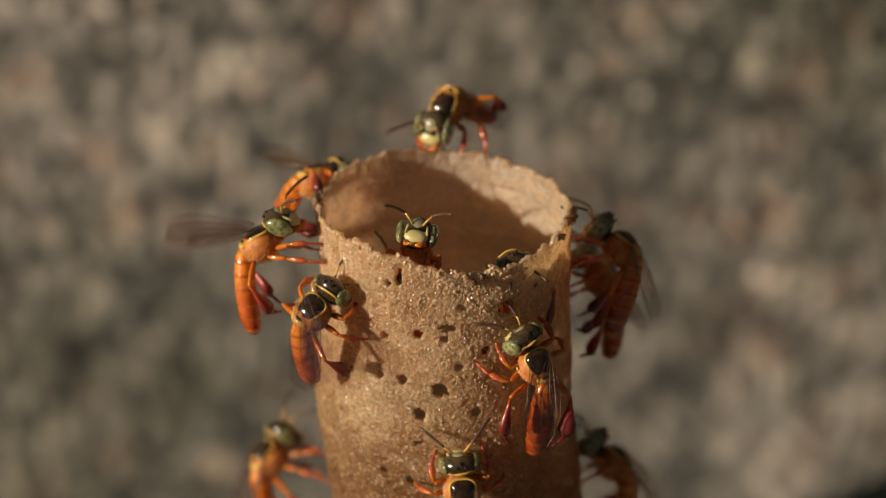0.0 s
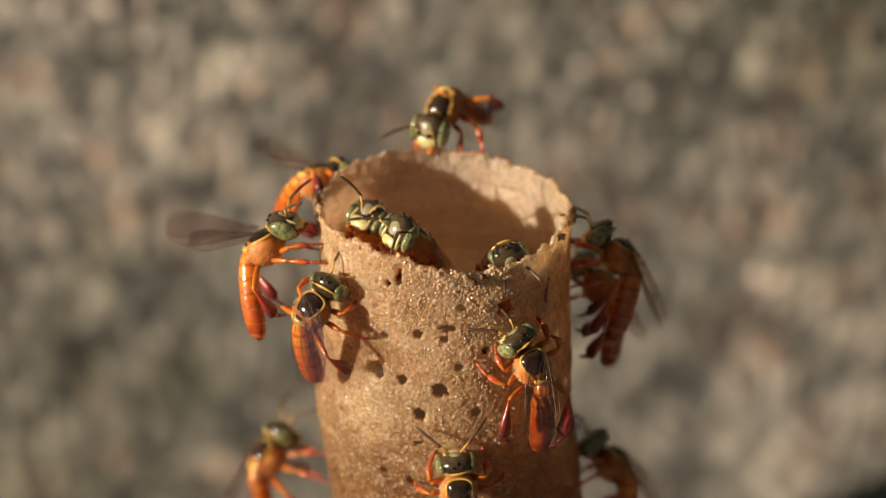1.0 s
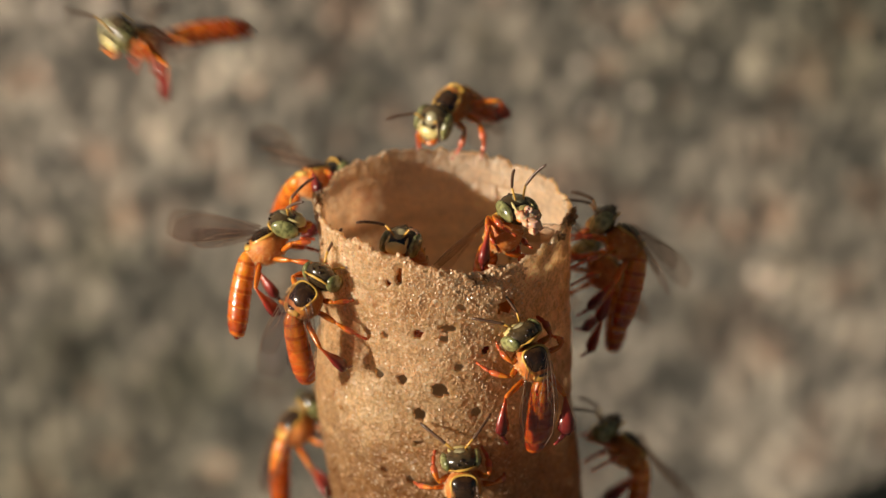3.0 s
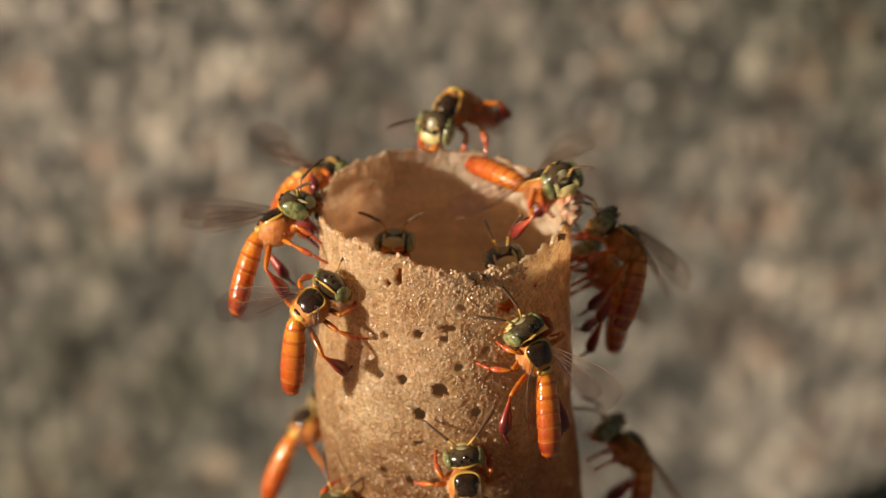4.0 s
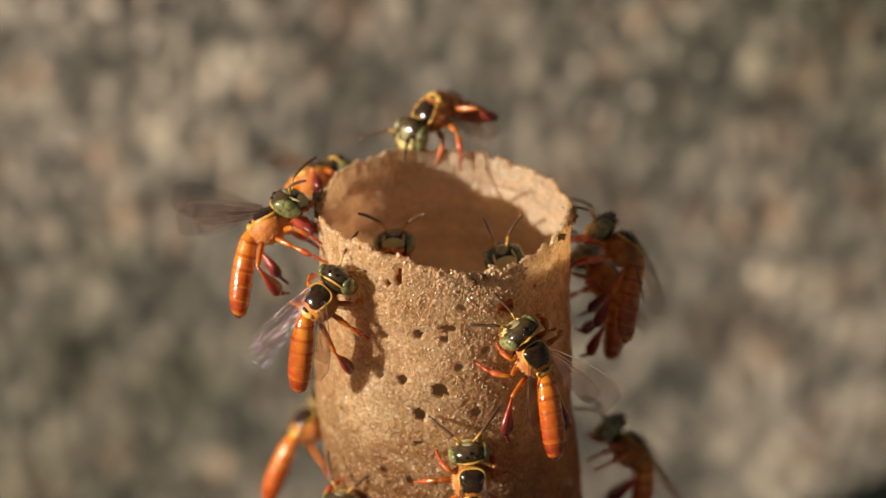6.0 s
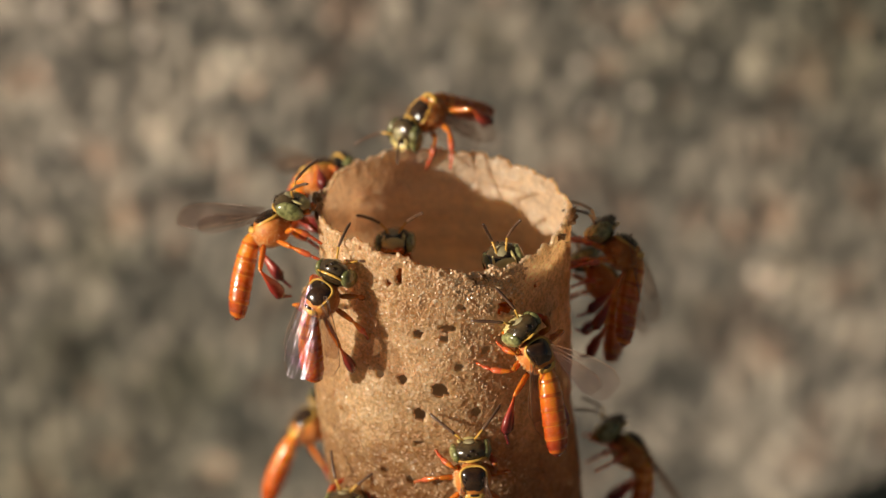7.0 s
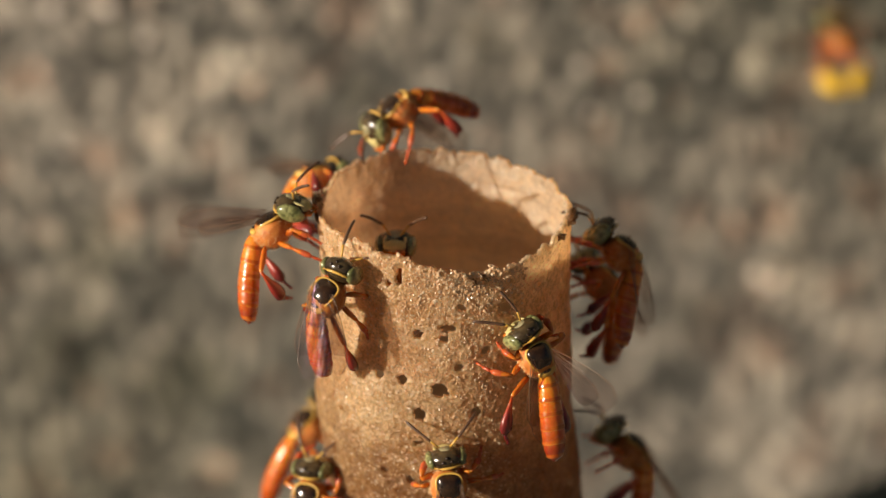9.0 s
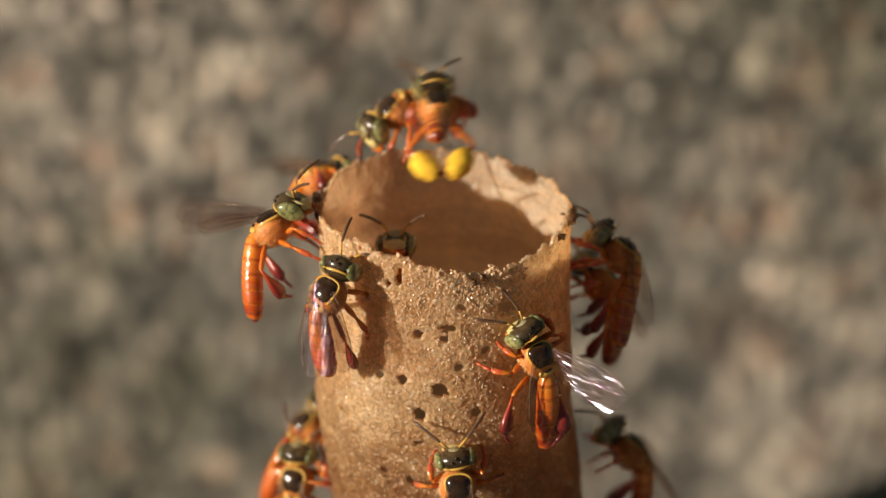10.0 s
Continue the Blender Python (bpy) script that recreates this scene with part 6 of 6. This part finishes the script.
bee("bee carrying a pink resin lump out of the tube",
    [(0.00, (2.051, -1.747, 56.502), (0.12, -0.15, 0.98), (-0.30, 0.94, 0.18)),
     (0.80, (1.955, -1.876, 56.889), (0.06, -0.30, 0.95), (-0.32, 0.90, 0.30)),
     (1.20, (1.675, -2.074, 57.356), (0.24, -0.30, 0.93), (-0.25, 0.90, 0.35)),
     (1.60, (1.566, -1.968, 57.547), (0.37, -0.24, 0.90), (-0.28, 0.89, 0.36)),
     (2.00, (1.530, -1.721, 57.993), (0.59, 0.34, 0.72), (-0.53, 0.85, 0.03)),
     (2.50, (1.639, -1.668, 58.089), (0.65, 0.32, 0.68), (-0.50, 0.86, 0.07)),
     (2.70, (1.603, -1.668, 58.089), (0.62, 0.33, 0.71), (-0.52, 0.85, 0.05)),
     (3.40, (2.131, -1.474, 58.439), (0.67, 0.31, 0.66), (-0.67, 0.63, 0.39)),
     (3.80, (2.299, -1.174, 58.567), (0.71, 0.26, 0.64), (-0.69, 0.15, 0.71)),
     (3.90, (2.353, -1.139, 58.631), (0.71, 0.26, 0.64), (-0.69, 0.15, 0.71)),
     (4.00, (3.095, -0.255, 59.194), (0.71, -0.25, 0.38), (-0.30, 0.26, 0.92)),
     (4.10, (3.860, 0.329, 59.216), (0.69, -0.26, 0.39), (-0.30, 0.26, 0.92)),
     (4.20, (5.148, 4.339, 58.200), (0.33, 0.07, 0.77), (-0.79, 0.10, 0.60)),
     (4.30, (5.824, 10.119, 56.251), (0.18, 0.08, 0.81), (-0.83, 0.09, 0.55)),
     (4.40, (5.396, 21.408, 53.928), (0.20, 0.12, 0.83), (-0.86, 0.05, 0.51)),
     (4.50, (4.403, 29.683, 52.355), (0.20, 0.12, 0.83), (-0.86, 0.05, 0.51)),
     (4.70, (2.541, 33.462, 55.047), (0.20, 0.12, 0.83), (-0.86, 0.05, 0.51)),
     (10.00, (2.572, 36.403, 56.228), (0.20, 0.12, 0.83), (-0.86, 0.05, 0.51))],
    [(0.00, (-0.12, -0.99, 0.10)), (0.80, (-0.00, -1.00, -0.05)), (1.20, (-0.21, -0.97, -0.10)), (1.60, (-0.37, -0.92, -0.12)), (2.00, (-0.80, -0.56, 0.18)), (2.50, (-0.84, -0.52, 0.14)), (2.70, (-0.82, -0.54, 0.16)), (3.40, (-0.62, -0.44, 0.65)), (3.80, (-0.82, -0.53, 0.15)), (3.90, (-0.84, -0.50, 0.15)), (4.00, (-0.36, -0.64, 0.41)), (4.10, (-0.34, -0.70, 0.27)), (4.20, (-0.65, -0.47, 0.09)), (4.30, (-0.60, -0.37, 0.24)), (4.40, (-0.69, -0.40, 0.13)), (4.50, (-0.70, -0.40, 0.08)), (4.70, (-0.71, -0.39, 0.09)), (10.00, (-0.70, -0.39, 0.09))],
    hold="flying", inside=True, load="resin", face=((0, -85, -10, 0), (1.5, -92, -15, 0), (1.9, -27, -20, 0), (2.7, -25, -30, 0), (3.8, -6, -48, 0)), feelers=((20, 45), (20, 45)), reach={("hind", 1): (0.45, -1.5, -1.15), ("hind", -1): (-0.45, -1.5, -1.15)}, flap=((3.85, 6.0, 80, 20, 36),))

bee("bee leaving the tube mouth on the wing",
    [(0.00, (1.988, 1.532, 53.136), (0.00, -0.16, 0.99), (-0.32, 0.93, 0.15)),
     (2.50, (1.988, 1.624, 53.302), (0.00, -0.16, 0.99), (-0.32, 0.93, 0.15)),
     (3.80, (1.953, 0.020, 55.358), (-0.02, 0.02, 1.00), (-0.22, 0.98, -0.02)),
     (6.80, (1.897, 0.047, 55.407), (-0.02, -0.02, 1.00), (-0.22, 0.98, 0.02)),
     (7.00, (1.872, -1.486, 56.355), (-0.02, -0.16, 0.99), (-0.23, 0.96, 0.15)),
     (7.30, (1.866, -1.763, 56.679), (0.06, -0.16, 0.99), (-0.31, 0.93, 0.17)),
     (7.60, (1.767, -2.039, 57.419), (0.20, -0.17, 0.97), (-0.28, 0.94, 0.22)),
     (7.90, (1.785, -1.792, 57.866), (0.45, 0.01, 0.89), (-0.32, 0.93, 0.15)),
     (8.20, (1.912, -1.668, 58.089), (0.57, 0.24, 0.74), (-0.54, 0.83, 0.15)),
     (8.40, (2.353, -1.103, 58.695), (0.63, -0.11, 0.58), (-0.59, 0.24, 0.77)),
     (8.50, (2.637, -0.486, 58.777), (0.65, -0.27, 0.42), (-0.37, 0.23, 0.90)),
     (8.60, (4.701, 2.421, 58.865), (0.67, -0.32, 0.45), (-0.38, 0.26, 0.89)),
     (8.70, (6.503, 8.415, 57.302), (0.63, -0.39, 0.40), (-0.33, 0.26, 0.91)),
     (8.80, (9.950, 14.467, 57.907), (0.65, -0.30, 0.48), (-0.40, 0.28, 0.87)),
     (8.95, (16.378, 24.081, 58.749), (0.78, -0.19, 0.44), (-0.40, 0.23, 0.89)),
     (10.00, (19.591, 27.266, 60.371), (0.78, -0.19, 0.44), (-0.40, 0.23, 0.89))],
    [(0.00, (0.01, -0.99, 0.13)), (2.50, (0.01, -0.99, 0.13)), (3.80, (0.00, -0.94, 0.33)), (6.80, (0.01, -0.96, 0.29)), (7.00, (0.05, -0.99, 0.14)), (7.30, (-0.06, -0.99, 0.12)), (7.60, (-0.21, -0.98, 0.06)), (7.90, (-0.54, -0.84, 0.11)), (8.20, (-0.74, -0.61, 0.06)), (8.40, (-0.63, -0.56, 0.18)), (8.50, (-0.56, -0.57, 0.13)), (8.60, (-0.59, -0.57, 0.25)), (8.70, (-0.50, -0.65, 0.14)), (8.80, (-0.59, -0.58, 0.21)), (8.95, (-0.78, -0.45, 0.17)), (10.00, (-0.78, -0.45, 0.18))],
    hold="flying", inside=True, face=((0, -25, -10, 0), (7.4, -28, -10, 0), (8.1, -22, -20, 0), (8.4, -6, -42, 0)), feelers=((30, 50), (10, 60)), reach={("hind", 1): (0.45, -1.5, -1.15), ("hind", -1): (-0.45, -1.5, -1.15)}, flap=((8.35, 9.4, 80, 20, 38),))

bee("bee climbing out over the rim and taking off",
    [(0.00, (-1.734, 0.160, 54.786), (0.00, -0.16, 0.99), (0.63, 0.77, 0.13)),
     (0.50, (-2.222, -0.368, 55.896), (0.00, -0.02, 1.00), (0.64, 0.77, 0.02)),
     (0.80, (-2.432, -0.693, 56.754), (-0.02, -0.10, 1.00), (0.63, 0.77, 0.09)),
     (1.00, (-2.210, -0.459, 57.383), (-0.25, -0.18, 0.95), (0.62, 0.73, 0.30)),
     (1.20, (-2.357, -0.137, 57.962), (-0.39, -0.14, 0.91), (0.59, 0.72, 0.37)),
     (1.60, (-2.453, 0.199, 58.157), (-0.49, -0.04, 0.76), (0.66, 0.58, 0.47)),
     (1.80, (-2.729, 0.244, 58.238), (-0.55, -0.01, 0.75), (0.65, 0.58, 0.49)),
     (2.00, (-3.061, 0.199, 58.157), (-0.59, -0.03, 0.71), (0.62, 0.58, 0.53)),
     (2.20, (-2.840, 0.289, 58.318), (-0.59, -0.03, 0.71), (0.69, 0.39, 0.61)),
     (2.30, (-2.950, 0.307, 58.351), (-0.59, -0.17, 0.63), (0.61, 0.29, 0.74)),
     (2.40, (-3.743, 0.646, 58.963), (-0.78, -0.40, -0.25), (-0.27, 0.07, 0.96)),
     (2.50, (-3.835, 0.789, 59.221), (-0.83, -0.30, -0.46), (-0.49, 0.05, 0.87)),
     (2.60, (-3.940, 0.898, 59.830), (-0.88, -0.25, -0.11), (-0.14, 0.16, 0.98)),
     (2.70, (-4.891, 0.881, 60.212), (-0.88, -0.03, 0.28), (0.25, 0.21, 0.94)),
     (2.85, (-7.082, 0.649, 61.855), (-0.88, -0.05, 0.25), (0.22, 0.21, 0.95)),
     (3.10, (-12.014, 0.695, 66.064), (-0.88, -0.05, 0.25), (0.22, 0.21, 0.95)),
     (3.40, (-18.213, 1.116, 70.949), (-0.88, -0.05, 0.25), (0.22, 0.21, 0.95)),
     (10.00, (-19.834, 0.875, 72.577), (-0.88, -0.05, 0.25), (0.22, 0.21, 0.95))],
    [(0.00, (0.11, -0.99, 0.06)), (0.50, (0.21, -0.96, 0.18)), (0.80, (0.18, -0.98, 0.11)), (1.00, (0.32, -0.93, -0.15)), (1.20, (0.45, -0.86, -0.23)), (1.60, (0.49, -0.68, -0.41)), (1.80, (0.54, -0.64, -0.43)), (2.00, (0.55, -0.60, -0.48)), (2.20, (0.44, -0.60, -0.61)), (2.30, (0.30, -0.81, 0.11)), (2.40, (0.02, -0.76, -0.50)), (2.50, (0.15, -0.77, -0.61)), (2.60, (0.13, -0.89, -0.18)), (2.70, (0.12, -0.80, 0.45)), (2.85, (0.09, -0.82, 0.40)), (3.10, (0.09, -0.82, 0.40)), (3.40, (0.09, -0.82, 0.40)), (10.00, (0.09, -0.82, 0.40))],
    hold="flying", inside=True, face=((0, -25, 12, 0), (2.2, -22, 14, 0), (2.4, -8, 30, 0)), feelers=((45, 40), (30, 50)), reach={("hind", 1): (0.5, -0.9, -1.9), ("hind", -1): (-0.5, -0.9, -1.9)}, flap=((2.32, 4.0, 82, 22, 36),))

bee("bee flying in with bright yellow pollen loads",
    [(0.00, (-1.750, -78.400, 122.000), (0.13, 0.80, -0.59), (0.14, 0.57, 0.81)),
     (6.70, (-1.750, -78.400, 122.000), (0.13, 0.80, -0.59), (0.14, 0.57, 0.81)),
     (7.00, (-0.964, -77.885, 108.818), (0.13, 0.80, -0.59), (0.14, 0.57, 0.81)),
     (7.30, (0.128, -76.618, 104.128), (0.14, 0.79, -0.60), (0.15, 0.58, 0.80)),
     (7.40, (0.583, -75.042, 102.846), (0.14, 0.79, -0.60), (0.16, 0.58, 0.80)),
     (7.50, (1.391, -73.165, 102.107), (0.11, 0.79, -0.61), (0.13, 0.59, 0.79)),
     (7.60, (2.805, -71.389, 101.184), (0.12, 0.78, -0.61), (0.13, 0.60, 0.79)),
     (7.70, (3.949, -65.872, 98.761), (0.13, 0.77, -0.62), (0.15, 0.60, 0.78)),
     (7.80, (5.330, -49.223, 91.520), (0.11, 0.74, -0.66), (0.15, 0.65, 0.75)),
     (7.95, (15.383, -13.646, 73.196), (0.00, 0.66, -0.75), (0.00, 0.75, 0.66)),
     (8.20, (19.770, 18.942, 49.478), (0.00, 0.56, -0.83), (0.00, 0.83, 0.56)),
     (8.40, (18.563, 36.663, 38.132), (-0.15, 0.96, 0.23), (0.00, -0.23, 0.97)),
     (8.50, (17.508, 38.374, 37.094), (-0.15, 0.96, 0.23), (0.00, -0.23, 0.97)),
     (8.60, (17.605, 38.350, 37.051), (-0.15, 0.96, 0.23), (0.00, -0.23, 0.97)),
     (8.70, (17.314, 38.421, 37.179), (-0.15, 0.96, 0.23), (0.00, -0.23, 0.97)),
     (8.80, (18.363, 36.733, 40.322), (-0.15, 0.96, 0.23), (0.00, -0.23, 0.97)),
     (8.90, (18.014, 36.567, 44.147), (-0.15, 0.96, 0.23), (0.00, -0.23, 0.97)),
     (9.00, (16.409, 36.698, 46.446), (-0.15, 0.96, 0.23), (0.00, -0.23, 0.97)),
     (9.20, (13.046, 35.799, 46.886), (-0.15, 0.96, 0.23), (0.00, -0.23, 0.97)),
     (9.40, (7.545, 31.126, 48.770), (-0.14, 0.96, 0.23), (0.00, -0.23, 0.97)),
     (9.50, (5.339, 26.463, 50.672), (-0.14, 0.96, 0.23), (0.00, -0.23, 0.97)),
     (9.60, (2.312, 19.122, 53.930), (-0.13, 0.96, 0.23), (0.00, -0.23, 0.97)),
     (9.80, (0.718, 7.833, 58.316), (-0.12, 0.97, 0.23), (0.00, -0.23, 0.97)),
     (9.90, (0.834, 5.183, 59.723), (-0.12, 0.97, 0.23), (0.00, -0.23, 0.97)),
     (10.00, (-0.260, 2.655, 60.524), (-0.12, 0.97, 0.23), (0.00, -0.23, 0.97))],
    [(0.00, (0.22, -0.74, -0.63)), (7.00, (0.23, -0.75, -0.62)), (7.30, (0.23, -0.75, -0.62)), (7.40, (0.24, -0.74, -0.62)), (7.50, (0.19, -0.75, -0.64)), (7.60, (0.19, -0.74, -0.64)), (7.70, (0.21, -0.72, -0.65)), (7.80, (0.19, -0.68, -0.71)), (7.95, (-0.03, -0.58, -0.82)), (8.20, (-0.02, -0.46, -0.89)), (8.40, (-0.13, -0.82, 0.55)), (8.50, (-0.13, -0.82, 0.55)), (8.60, (-0.13, -0.82, 0.55)), (8.70, (-0.13, -0.82, 0.55)), (8.80, (-0.13, -0.82, 0.55)), (8.90, (-0.13, -0.82, 0.55)), (9.00, (-0.13, -0.82, 0.55)), (9.20, (-0.13, -0.82, 0.55)), (9.40, (-0.13, -0.82, 0.55)), (9.50, (-0.13, -0.82, 0.55)), (9.60, (-0.13, -0.82, 0.55)), (9.80, (-0.13, -0.82, 0.55)), (9.90, (-0.13, -0.82, 0.55)), (10.00, (-0.13, -0.82, 0.55))],
    hold="flying", load="pollen", reach={("hind", 1): (-0.25, -1.9, -1.35), ("hind", -1): (0.25, -1.9, -1.35)}, trail=0.0, flap=((7.0, 10.0, 80, 24, 36),))


def motions():
    for ob, rows in MOVES:
        last = rows[-1]
        if rows[0][0] > 0:
            rows = [(0.0, rows[0][1])] + rows
        if last[0] < 10:
            rows = rows + [(10.0, last[1])]
        walk(ob, rows)


motions()
